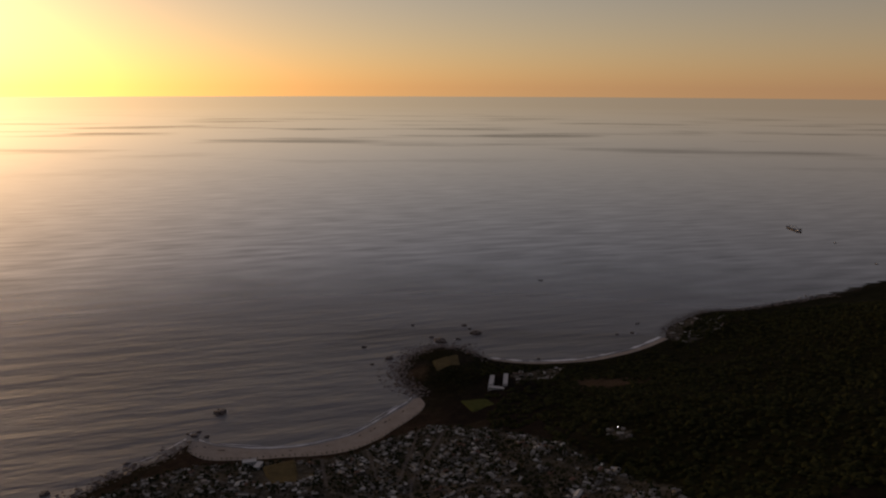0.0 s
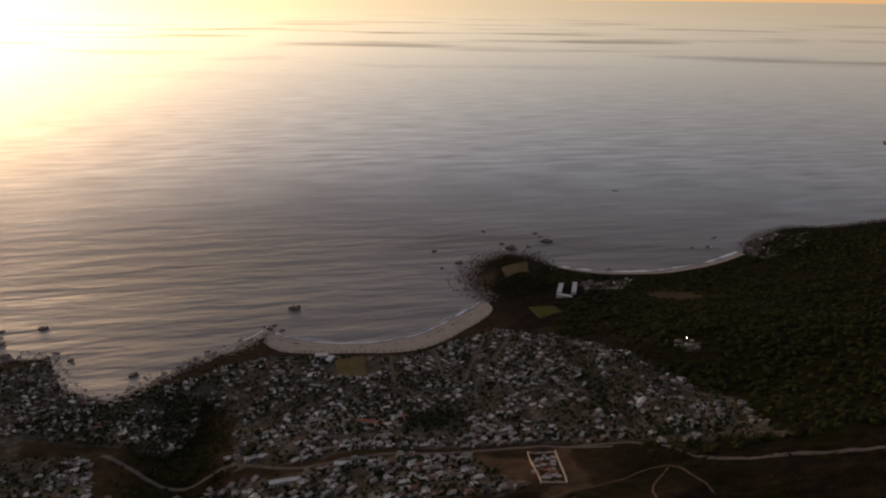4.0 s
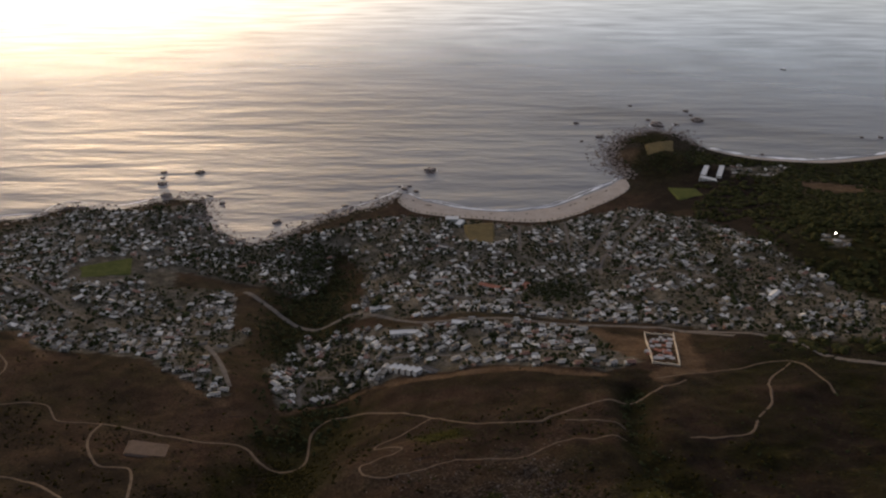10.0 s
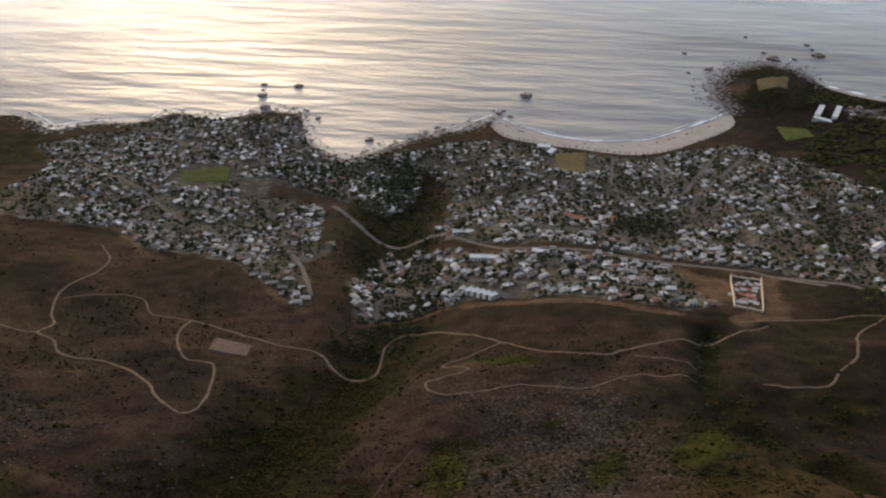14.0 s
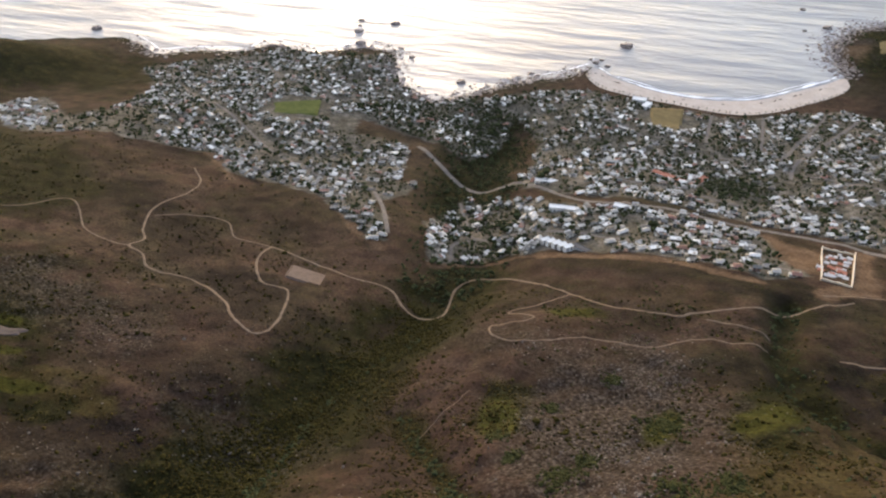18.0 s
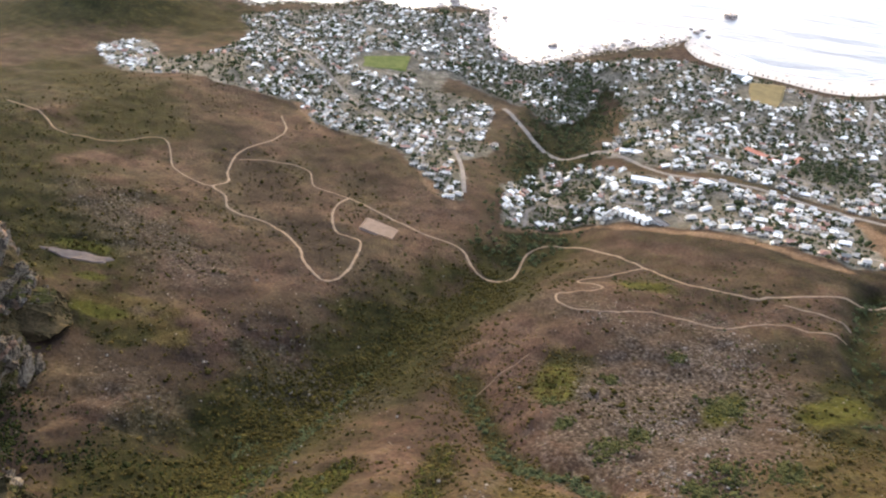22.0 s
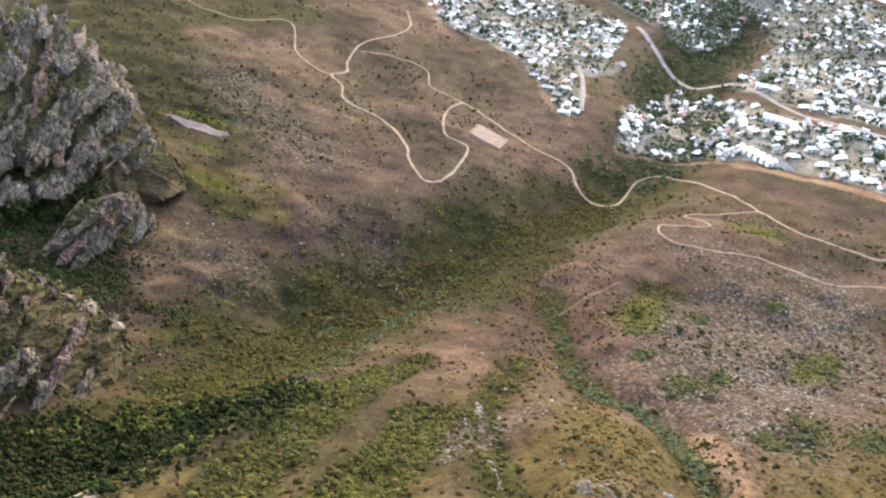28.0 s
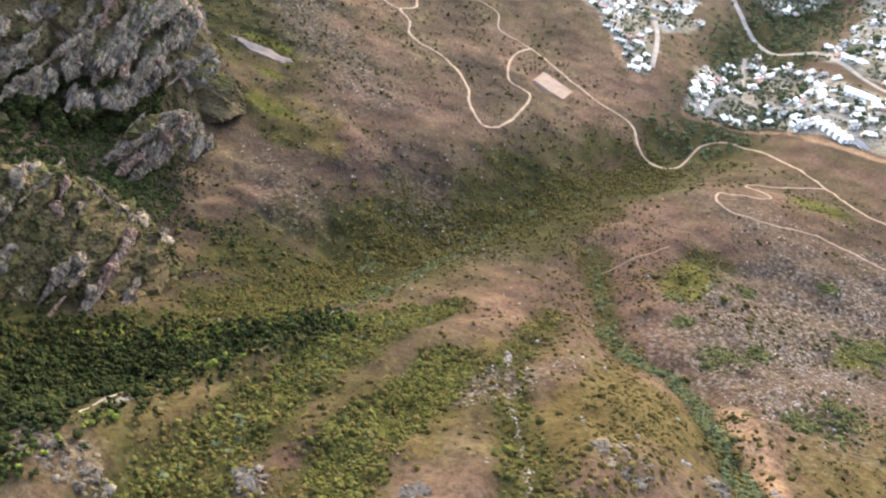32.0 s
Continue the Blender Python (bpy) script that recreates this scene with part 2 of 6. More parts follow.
def sea_material():
    """Dark water that mirrors the sky, ruffled by swell and wind; far out it passes over into the open sea of the horizon."""
    m, n, link, shader = material("sea_water", 0.2)
    coords = place_coords(n, link)
    shader.inputs["Base Color"].default_value = (0.155, 0.146, 0.139, 1)
    shader.inputs["IOR"].default_value = 1.75
    shader.inputs["Specular IOR Level"].default_value = 0.5
    turned = n.new("ShaderNodeMapping")
    turned.inputs["Rotation"].default_value = (0, 0, radians(72))
    link.new(coords, turned.inputs[0])
    crests = n.new("ShaderNodeMapping")
    crests.inputs["Scale"].default_value = (1.0, 0.22, 1.0)
    link.new(turned.outputs[0], crests.inputs[0])
    swell = noise_node(n, link, crests.outputs[0], 62, 3, 0.45)
    chop, broad = noise_node(n, link, crests.outputs[0], 14, 4, 0.6), noise_node(n, link, crests.outputs[0], 420, 4)
    total = n.new("ShaderNodeMath")
    total.operation = "MULTIPLY_ADD"
    link.new(swell, total.inputs[0])
    total.inputs[1].default_value = 6.0
    link.new(chop, total.inputs[2])
    bump(n, link, shader, total.outputs[0], 1.0, 1.7)
    link.new(ramp(n, link, broad, [(0.35, (0.4,) * 3), (0.65, (0.52,) * 3)]), shader.inputs["Roughness"])
    away = n.new("ShaderNodeVectorMath")
    away.operation = "LENGTH"
    link.new(coords, away.inputs[0])
    far = n.new("ShaderNodeMapRange")
    far.interpolation_type = "SMOOTHSTEP"
    far.inputs["From Min"].default_value, far.inputs["From Max"].default_value = 2300.0, 4300.0
    link.new(away.outputs["Value"], far.inputs["Value"])
    clear, both = n.new("ShaderNodeBsdfTransparent"), n.new("ShaderNodeMixShader")
    link.new(far.outputs[0], both.inputs[0])
    link.new(shader.outputs[0], both.inputs[1]), link.new(clear.outputs[0], both.inputs[2])
    link.new(both.outputs[0], n["Material Output"].inputs["Surface"])
    return m


GROUND, SEA = ground_material(), sea_material()
SAND = mottled("beach_sand", (0.2937, 0.2562, 0.2188), (0.4125, 0.3625, 0.3125), 30, 0.9, 0.1)
FOAM = mottled("sea_foam", (0.78, 0.78, 0.77), (0.9, 0.9, 0.9), 6, 0.7, 0.2)
DIRT = mottled("trodden_earth", (0.0836, 0.0627, 0.0452), (0.1532, 0.1192, 0.0864), 8, 0.95, 0.3)
ASPHALT = mottled("worn_asphalt", (0.07, 0.064, 0.058), (0.15, 0.135, 0.12), 9, 0.9, 0.2)
SEA_ROCK = mottled("wet_granite", (0.0455, 0.0364, 0.0312), (0.2080, 0.1625, 0.1365), 5, 0.6, 0.8)
BOULDER = mottled("pale_boulder", (0.0617, 0.0524, 0.0443), (0.1750, 0.1570, 0.1351), 3, 0.95, 0.5, 0.45)
LEAF = mottled("fynbos_leaves", (0.0103, 0.0099, 0.0032), (0.0453, 0.0375, 0.0098), 9, 0.9, 0.4, 0.45)
TREE_LEAF = mottled("dark_tree_leaves", (0.0146, 0.0202, 0.0090), (0.0504, 0.0560, 0.0246), 7, 0.9, 0.4, 0.4)
OLIVE_LEAF = mottled("olive_heath_leaves", (0.0202, 0.0154, 0.0049), (0.0593, 0.0459, 0.0142), 6, 0.9, 0.4, 0.45)
# leaf green with the shade of ravine and hollow put into the colour
SHADE_LEAF = mottled("shade_darkened_leaves", (0.0042, 0.0060, 0.0026), (0.0201, 0.0238, 0.0068), 8, 0.9, 0.4, 0.5)
DARK_LEAF = mottled("heath_leaves", (0.0143, 0.0173, 0.0061), (0.0505, 0.0505, 0.0182), 7, 0.9, 0.4, 0.4)
GULLY_LEAF = mottled("fresh_scrub_leaves", (0.0112, 0.0130, 0.0038), (0.0525, 0.0499, 0.0113), 6, 0.9, 0.4, 0.5)
# lit copy of the tree leaves: sunlight is put into the brighter green
SUNLIT_LEAF = mottled("sun_brightened_leaves", (0.02, 0.026, 0.005), (0.072, 0.082, 0.013), 6, 0.9, 0.4, 0.5)
BARK = mottled("tree_bark", (0.05, 0.038, 0.028), (0.12, 0.095, 0.07), 1.0)
GRASS = mottled("mown_grass", (0.0468, 0.0585, 0.0164), (0.0936, 0.1006, 0.0304), 14, 0.95, 0.2)
DRY_GRASS = mottled("dry_grass_pitch", (0.0840, 0.0660, 0.0324), (0.1440, 0.1140, 0.0540), 14, 0.95, 0.2)
WALLS = [(0, (0.4796, 0.4723, 0.4164)), (0.22, (0.3051, 0.2906, 0.2485)), (0.45, (0.5377, 0.5304, 0.4768)), (0.56, (0.3633, 0.3270, 0.2552)), (0.7, (0.2470, 0.2398, 0.2149)), (0.84, (0.3778, 0.3051, 0.2149)), (0.94, (0.3051, 0.1962, 0.1410))]
ROOFS = [(0, (0.4653, 0.4568, 0.4172)), (0.16, (0.2348, 0.2220, 0.1941)), (0.36, (0.3659, 0.3543, 0.3151)), (0.56, (0.1523, 0.1481, 0.1361)), (0.7, (0.6472, 0.6387, 0.5883)), (0.78, (0.2263, 0.1396, 0.1081)), (0.86, (0.1767, 0.1565, 0.1281)), (0.94, (0.6959, 0.6884, 0.6353))]
WALL_EACH, WALL_FAR = varied("painted_plaster", WALLS, 0.85, True), varied("painted_plaster_far", WALLS, 0.85, False)
ROOF_EACH, ROOF_FAR = varied("roof_cover", ROOFS, 0.7, True), varied("roof_cover_far", ROOFS, 0.7, False)
PAVING = mottled("pale_paving", (0.22, 0.2, 0.18), (0.4, 0.37, 0.33), 4, 0.9, 0.2)
WHITE = mottled("white_plaster", (0.5386, 0.5306, 0.4976), (0.6494, 0.6415, 0.6048), 6, 0.8, 0.1)
CONCRETE = mottled("raw_concrete", (0.3, 0.29, 0.27), (0.48, 0.46, 0.43), 5, 0.9, 0.2)
STEEL = mottled("painted_steel", (0.05, 0.05, 0.055), (0.12, 0.1, 0.09), 8, 0.6, 0.1)
GLASS, _, _, _glass = material("window_glass", 0.12)
_glass.inputs["Base Color"].default_value = (0.03, 0.035, 0.04, 1)


# ---- the shape of the land ----
def hashed(ix, iy, seed):
    """A repeatable random number between 0 and 1 for each cell of a lattice."""
    n = (ix * 374761393 + iy * 668265263 + seed * 974711) & 0x7FFFFFFF
    n = ((n ^ (n >> 13)) * 1274126177) & 0x7FFFFFFF
    return ((n ^ (n >> 16)) & 0xFFFF) / 65535.0


def value_noise(x, y, size, seed=0):
    """Smooth value noise between -1 and 1 with cells of the given size in metres."""
    x, y = np.asarray(x, float) / size, np.asarray(y, float) / size
    ix, iy = np.floor(x).astype(np.int64), np.floor(y).astype(np.int64)
    u, v = x - ix, y - iy
    u, v = u * u * (3 - 2 * u), v * v * (3 - 2 * v)
    a = hashed(ix, iy, seed) * (1 - u) + hashed(ix + 1, iy, seed) * u
    b = hashed(ix, iy + 1, seed) * (1 - u) + hashed(ix + 1, iy + 1, seed) * u
    return (a * (1 - v) + b * v) * 2 - 1


def fractal(x, y, size, octaves=4, seed=0):
    return sum(value_noise(x, y, size / 2 ** k, seed + k) / 2 ** k for k in range(octaves))


def line_distance(x, y, line):
    """Distance to a polyline, and how far along it (0 to 1) the nearest point lies."""
    x, y = np.asarray(x, float), np.asarray(y, float)
    best, along = np.full(x.shape, 1e9), np.zeros(x.shape)
    count = len(line) - 1
    for k in range(count):
        (ax, ay), (bx, by) = line[k][:2], line[k + 1][:2]
        t = np.clip(((x - ax) * (bx - ax) + (y - ay) * (by - ay)) / ((bx - ax) ** 2 + (by - ay) ** 2), 0, 1)
        d = np.hypot(x - ax - t * (bx - ax), y - ay - t * (by - ay))
        nearer = d < best
        best, along = np.where(nearer, d, best), np.where(nearer, (k + t) / count, along)
    return best, along


def inside(x, y, polygon):
    x, y = np.asarray(x, float), np.asarray(y, float)
    found = np.zeros(x.shape, bool)
    for (ax, ay), (bx, by) in zip(polygon, polygon[1:] + polygon[:1]):
        if ay != by:
            found ^= ((ay > y) != (by > y)) & (x < (bx - ax) * (y - ay) / (by - ay) + ax)
    return found


COAST = [(-4000, -1500), (-3000, 150), (-2400, 800), (-2000, 1180), (-1830, 1300), (-1674, 1266), (-1600, 1344), (-1487, 1407),
         (-1462, 1488), (-1321, 1501), (-1232, 1607), (-1136, 1632), (-1025, 1487), (-890, 1446), (-830, 1537), (-760, 1665),
         (-690, 1727), (-640, 1825), (-570, 1790), (-428, 1775), (-310, 1805), (-212, 1878), (-102, 2050), (-70, 2110),
         (-127, 2227), (-150, 2330), (-115, 2470), (-27, 2570), (85, 2540), (167, 2426), (310, 2405), (500, 2440), (665, 2535),
         (803, 2660), (850, 2790), (1043, 2990), (1269, 3046), (1700, 3250), (2400, 3700), (3400, 4600)]
INLAND = COAST + [(6000, 4600), (6000, -4000), (-4000, -4000)]
RISE_D = [-400, -60, 0, 12, 40, 120, 400, 650, 870, 1000, 1130, 1230, 1310, 1400, 1500, 1650, 1800, 2000, 3000]
RISE_Z = [-20, -6, -0.6, 2, 6, 15, 72, 140, 205, 250, 296, 328, 352, 400, 490, 600, 680, 740, 760]
# stream beds: a line, the half width and the depth
RAVINES = []
RAVINES.append(([(-215, -120), (-200, -40), (-190, 25), (-235, 100), (-295, 190), (-315, 300), (-322, 420), (-330, 560), (-345, 700), (-400, 830), (-480, 930), (-560, 1060), (-620, 1250), (-700, 1420)], 75, 40))
RAVINES.append(([(45, 222), (10, 252), (-28, 280), (-55, 289), (-85, 282), (-112, 295), (-140, 320), (-178, 349), (-225, 390)], 22, 15))
RAVINES.append(([(190, 490), (136, 525), (95, 558), (66, 578), (47, 650), (34, 740), (32, 775)], 18, 15))
RAVINES.append(([(-60, 5), (-72, 20), (-88, 37), (-103, 55), (-121, 82), (-143, 127), (-183, 202)], 20, 10))
RAVINES.append(([(-38, 52), (-50, 72), (-69, 91), (-76, 110), (-88, 135), (-104, 160)], 17, 8))
RAVINES.append(([(6, 126), (-24, 145), (-64, 169), (-92, 191), (-113, 219), (-140, 265)], 12, 5))
# rounded rises: centre, reach along x and y, height
MOUNDS = [(1750, 1850, 620, 560, 230), (420, 1500, 330, 260, 30), (-1900, 950, 190, 190, 62), (0, 170, 60, 90, 26), (-110, 330, 70, 110, 14),
          (-150, 60, 46, 90, 16), (-760, 330, 170, 150, 14), (900, 900, 500, 400, 60), (-560, 1330, 160, 120, -12), (-200, 560, 120, 90, 16), (-350, 10, 130, 110, -60), (-612, 178, 45, 38, 20), (-172, 5, 34, 62, -26), (-98, -15, 22, 16, 9), (-62, 42, 12, 12, 4), (2, 178, 16, 20, 5)]


def shore_distance(x, y):
    """Metres inland from the water's edge; negative over the sea."""
    d, _ = line_distance(x, y, COAST)
    return np.where(inside(x, y, INLAND), d, -d)


def height(x, y, rough=True):
    """Height of the ground above the sea."""
    x, y = np.asarray(x, float), np.asarray(y, float)
    d = shore_distance(x, y)
    d = d + np.clip(d / 300, 0, 1) * 40 * fractal(x, y, 420, 2, 5)
    z = np.interp(d, RISE_D, RISE_Z)
    land = np.clip(d / 200, 0, 1)
    for cx, cy, rx, ry, up in MOUNDS:
        z = z + land * up * np.exp(-((x - cx) / rx) ** 2 - ((y - cy) / ry) ** 2)
    for line, wide, deep in RAVINES:
        q, along = line_distance(x, y, line)
        z = z - land * deep * np.exp(-(q / wide) ** 2) * np.clip(along * 8 + 0.3, 0, 1)
    z = np.where(d > 12, np.maximum(z, np.minimum(2 + 0.03 * d, 40)), z)
    if rough:
        z = z + land * (3.0 * fractal(x, y, 60, 3, 11) + np.clip((z - 200) / 200, 0, 1) * 3.2 * fractal(x, y, 19, 3, 31))
        z = z + np.clip((z - 330) / 120, 0, 1) * 3.0 * (0.5 - np.abs(fractal(x + 0.25 * y, y * 0.3, 30, 3, 37)))
    return z


# ---- the plan, in metres ----
TRAILS = []
TRAILS.append(([(-620, 619), (-586, 619), (-521, 613), (-463, 607), (-415, 621), (-378, 602), (-346, 601), (-336, 632), (-362, 701), (-350, 745), (-285, 734), (-196, 696),
      (-126, 661), (-65, 667), (-47, 683), (-6, 718), (52, 780), (93, 829)], 3.7))
TRAILS.append(([(-35, 670), (12, 678), (30, 678)], 2.9))
TRAILS.append(([(-196, 696), (-214, 641), (-237, 614), (-195, 592), (-218, 569), (-229, 557), (-211, 533), (-172, 537), (-126, 577), (-70, 586), (-32, 623), (33, 645)], 2.6))
TRAILS.append(([(-929, 750), (-868, 710), (-838, 653), (-824, 588), (-777, 531), (-740, 505), (-732, 476), (-700, 472), (-669, 455), (-635, 463), (-603, 473), (-532, 455),
      (-489, 429), (-446, 419), (-446, 453), (-498, 525), (-541, 524), (-599, 571), (-620, 619)], 3.7))
TRAILS.append(([(-620, 619), (-674, 604), (-721, 632), (-764, 614), (-800, 568)], 2.9))
TRAILS.append(([(-1161, 404), (-1054, 410), (-991, 403), (-935, 448), (-910, 514), (-818, 471), (-763, 467), (-729, 477)], 2.9))
TRAILS.append(([(60, 825), (94, 850), (202, 919), (234, 905), (255, 816)], 3.2))
TRAILS.append(([(-193, 362), (-189, 387), (-186, 409), (-183, 436)], 1.0))
TRAILS.append(([(94, 663), (151, 688), (167, 734), (184, 776), (190, 847), (221, 912)], 3.2))
ROADS = []
ROADS.append(([(90, 1077), (149, 1067), (238, 1010), (264, 956), (298, 919), (351, 896), (418, 876), (700, 800)], 10))
ROADS.append(([(-737, 1156), (-681, 1128), (-606, 1094), (-532, 1082), (-503, 1096), (-487, 1112)], 10))
ROADS.append(([(-648, 892), (-585, 834), (-517, 756)], 7))
ROADS.append(([(-290, 1706), (-268, 1600), (-245, 1494)], 7))
ROADS.append(([(-183, 1745), (-160, 1630), (-139, 1515)], 7))
ROADS.append(([(-58, 1856), (-78, 1670), (-95, 1481)], 8))
ROADS.append(([(0, 1799), (-32, 1640), (-65, 1488), (-60, 1400)], 8))
ROADS.append(([(-560, 1640), (-440, 1500), (-300, 1430), (-120, 1440), (60, 1400), (200, 1330)], 7))
ROADS.append(([(-470, 1200), (-330, 1180), (-150, 1190), (60, 1180), (250, 1120)], 7))
ROADS.append(([(-1480, 1150), (-1300, 1060), (-1100, 1000), (-930, 930), (-760, 890)], 7))
ROADS.append(([(-1400, 1380), (-1250, 1290), (-1120, 1250), (-960, 1300)], 7))
ROADS.append(([(-545, 1010), (-490, 940), (-430, 872), (-340, 893), (-200, 898), (-70, 892), (15, 893)], 6))
ROADS.append(([(-430, 872), (-440, 820), (-415, 770)], 5))
ROADS.append(([(-487, 1112), (-327, 1043), (-185, 1060), (-70, 1084), (83, 1082), (165, 1033)], 9))
TOWN_UPPER = [(-507, 841), (-426, 738), (-402, 776), (-344, 828), (-250, 834), (-134, 850), (-64, 832), (-7, 832), (45, 881), (5, 924), (-58, 1068), (-181, 1043), (-285, 1009), (-415, 1029), (-554, 1033)]
TOWN_MAIN = [(-485, 1083), (-335, 1066), (-193, 1091), (-74, 1113), (74, 1111), (175, 1070), (241, 1027), (317, 994), (385, 962), (393, 1194), (324, 1338), (247, 1538), (142, 1762),
             (-26, 1878), (-126, 1825), (-217, 1736), (-327, 1701), (-469, 1687), (-606, 1657), (-703, 1601), (-760, 1531), (-798, 1460), (-669, 1469), (-552, 1337), (-491, 1199)]
TOWN_KLOOF = [(-989, 1271), (-888, 1422), (-808, 1503), (-669, 1469), (-638, 1316), (-650, 1210), (-754, 1204), (-846, 1216), (-946, 1212)]
TOWN_SOUTH = [(-1609, 1171), (-1488, 1335), (-1408, 1469), (-1236, 1504), (-1123, 1607), (-1013, 1468), (-887, 1422), (-954, 1246), (-896, 1135), (-769, 1165), (-655, 971), (-610, 977),
              (-609, 847), (-499, 733), (-523, 723), (-604, 768), (-693, 801), (-783, 815), (-873, 783), (-968, 829), (-1077, 769), (-1213, 722), (-1290, 666), (-1357, 774), (-1330, 888), (-1427, 1064)]
TOWN_EDGE = [(-1559, 750), (-1532, 856), (-1349, 782), (-1290, 666), (-1400, 675)]
TOWN_GLEN = [(214, 2253), (394, 2348), (337, 2170), (220, 2111)]
TOWN_POINT = [(833, 2729), (938, 2877), (1095, 2893), (1024, 2683), (846, 2545)]
TOWN_FARM = [(352, 1536), (396, 1512), (385, 1452), (348, 1479)]
TOWNS = [TOWN_UPPER, TOWN_MAIN, TOWN_KLOOF, TOWN_SOUTH, TOWN_EDGE, TOWN_GLEN, TOWN_POINT, TOWN_FARM]
GREENS = []
GREENS.append((RAVINES[0][0], 60, 1.0))
GREENS.append((RAVINES[1][0], 12, 0.9))
GREENS.append((RAVINES[2][0], 22, 0.8))
GREENS.append((RAVINES[3][0], 20, 1.0))
GREENS.append((RAVINES[4][0], 17, 1.0))
GREENS.append((RAVINES[5][0], 12, 0.9))
GREENS.append(([(-120, 100), (-150, 140), (-230, 210), (-280, 330)], 45, 0.45))
GREENS.append(([(-144, 450), (-125, 385)], 20, 1.0))
GREENS.append(([(50, 560), (60, 470)], 26, 0.9))
GREENS.append(([(-1400, 420), (-1200, 330), (-1000, 300), (-850, 230), (-700, 240)], 120, 0.85))
GREENS.append(([(-560, 190), (-470, 210)], 16, 0.8))
GREENS.append(([(-60, 1350), (-130, 1280), (-160, 1230)], 40, 0.9))
GREENS.append(([(-560, 1290), (-640, 1180)], 60, 0.6))
GREENS.append(([(-1850, 850), (-1650, 1050)], 170, 1.0))
GREENS.append(([(-1400, 600), (-1150, 560), (-950, 490)], 80, 0.8))
GREENS.append(([(-640, 275), (-600, 262)], 16, 0.9))
STONES = [(-108, -22, 12, 9, 0.4), (-90, -6, 12, 8, 0.4), (-62, 42, 9, 7, 0.4), (2, 177, 13, 10, 0.4), (27, 212, 8, 6, 0.4), (-48, 430, 80, 140, 0.95), (-180, 545, 110, 40, 0.35), (-690, 330, 110, 50, 0.6), (-560, 330, 60, 40, 0.6), (-330, 300, 90, 40, 0.4), (-78, 180, 12, 40, 0.7), (-400, 170, 60, 30, 0.4)]
EARTHS = [([(-656, 799), (-592, 756), (-539, 725), (-499, 709)], 9), ([(-423, 732), (-395, 779), (-329, 814), (-245, 819), (-130, 835), (-61, 815), (-5, 817)], 8),
          ([(-1005, 837), (-916, 801), (-857, 767)], 9), ([(-40, 1030), (30, 1000), (20, 920)], 32), ([(90, 1060), (100, 880), (60, 830)], 14), ([(-45, 1400), (-40, 1280)], 16),
          ([(52, 236), (20, 262), (-14, 290)], 7), ([(400, 2050), (520, 2100)], 60), ([(-640, 960), (-660, 900)], 18)]

# tints of the open slope: a line, half width, strength
RUSTY = [([(-235, 485), (-165, 395), (-128, 325), (-92, 305)], 24, 0.95), ([(-430, 255), (-385, 290), (-320, 330)], 30, 0.9), ([(-560, 420), (-470, 400), (-400, 440)], 34, 0.55),
         ([(-640, 720), (-560, 680), (-500, 650), (-440, 700)], 48, 0.6), ([(-330, 640), (-270, 600), (-220, 560)], 40, 0.6), ([(-150, 480), (-60, 500), (20, 430), (0, 330)], 60, 0.5), ([(-612, 200), (-585, 226), (-560, 250)], 22, 0.8)]
# dark patches of heath, with painted shade on the slopes below the cliffs
BURNT_AND_SHADE = [([(-420, 60), (-340, 90), (-280, 125)], 48, 1.0), ([(-330, 200), (-270, 170)], 26, 0.7), ([(-900, 600), (-830, 590)], 44, 0.9), ([(-570, 490), (-510, 478)], 46, 0.95), ([(-740, 570), (-690, 540)], 36, 0.7), ([(-440, 470), (-405, 440)], 30, 0.7),
         ([(-500, 170), (-440, 190), (-400, 230)], 44, 0.8), ([(-480, 325), (-400, 305)], 34, 0.65), ([(-360, 130), (-300, 150)], 34, 0.8), ([(-110, 790), (40, 800)], 46, 0.8),
         ([(-250, 790), (-140, 800)], 28, 0.6), ([(120, 600), (230, 700), (330, 800)], 80, 0.9), ([(-700, 700), (-640, 690)], 40, 0.5), ([(-330, 590), (-300, 560)], 30, 0.6)]
STRAWY = [([(-12, 240), (-12, 216), (-30, 190), (-20, 150)], 24, 1.0), ([(-60, 240), (-45, 222)], 14, 0.9), ([(-110, 190), (-72, 140), (-50, 112)], 11, 0.8), ([(-150, 118), (-120, 85), (-89, 60)], 13, 0.8),
          ([(-60, 5), (-100, 20), (-120, 45)], 14, 0.7), ([(-560, 213), (-499, 230), (-440, 238)], 12, 1.0), ([(-540, 240), (-480, 262)], 10, 0.8), ([(60, 300), (90, 400), (120, 480)], 40, 0.8),
          ([(-1250, 560), (-1080, 570), (-960, 480)], 60, 0.5), ([(-640, 200), (-605, 262)], 14, 0.6)]

# bright grassy patches: centre, reach, turn
LUSH = [(-136, 404, 13, 40, 30), (-14, 458, 13, 26, -10), (55, 508, 17, 36, -20), (-166, 625, 34, 16, 25), (-530, 214, 30, 8, 30), (-590, 238, 18, 7, 30), (-660, 262, 30, 8, 30)]
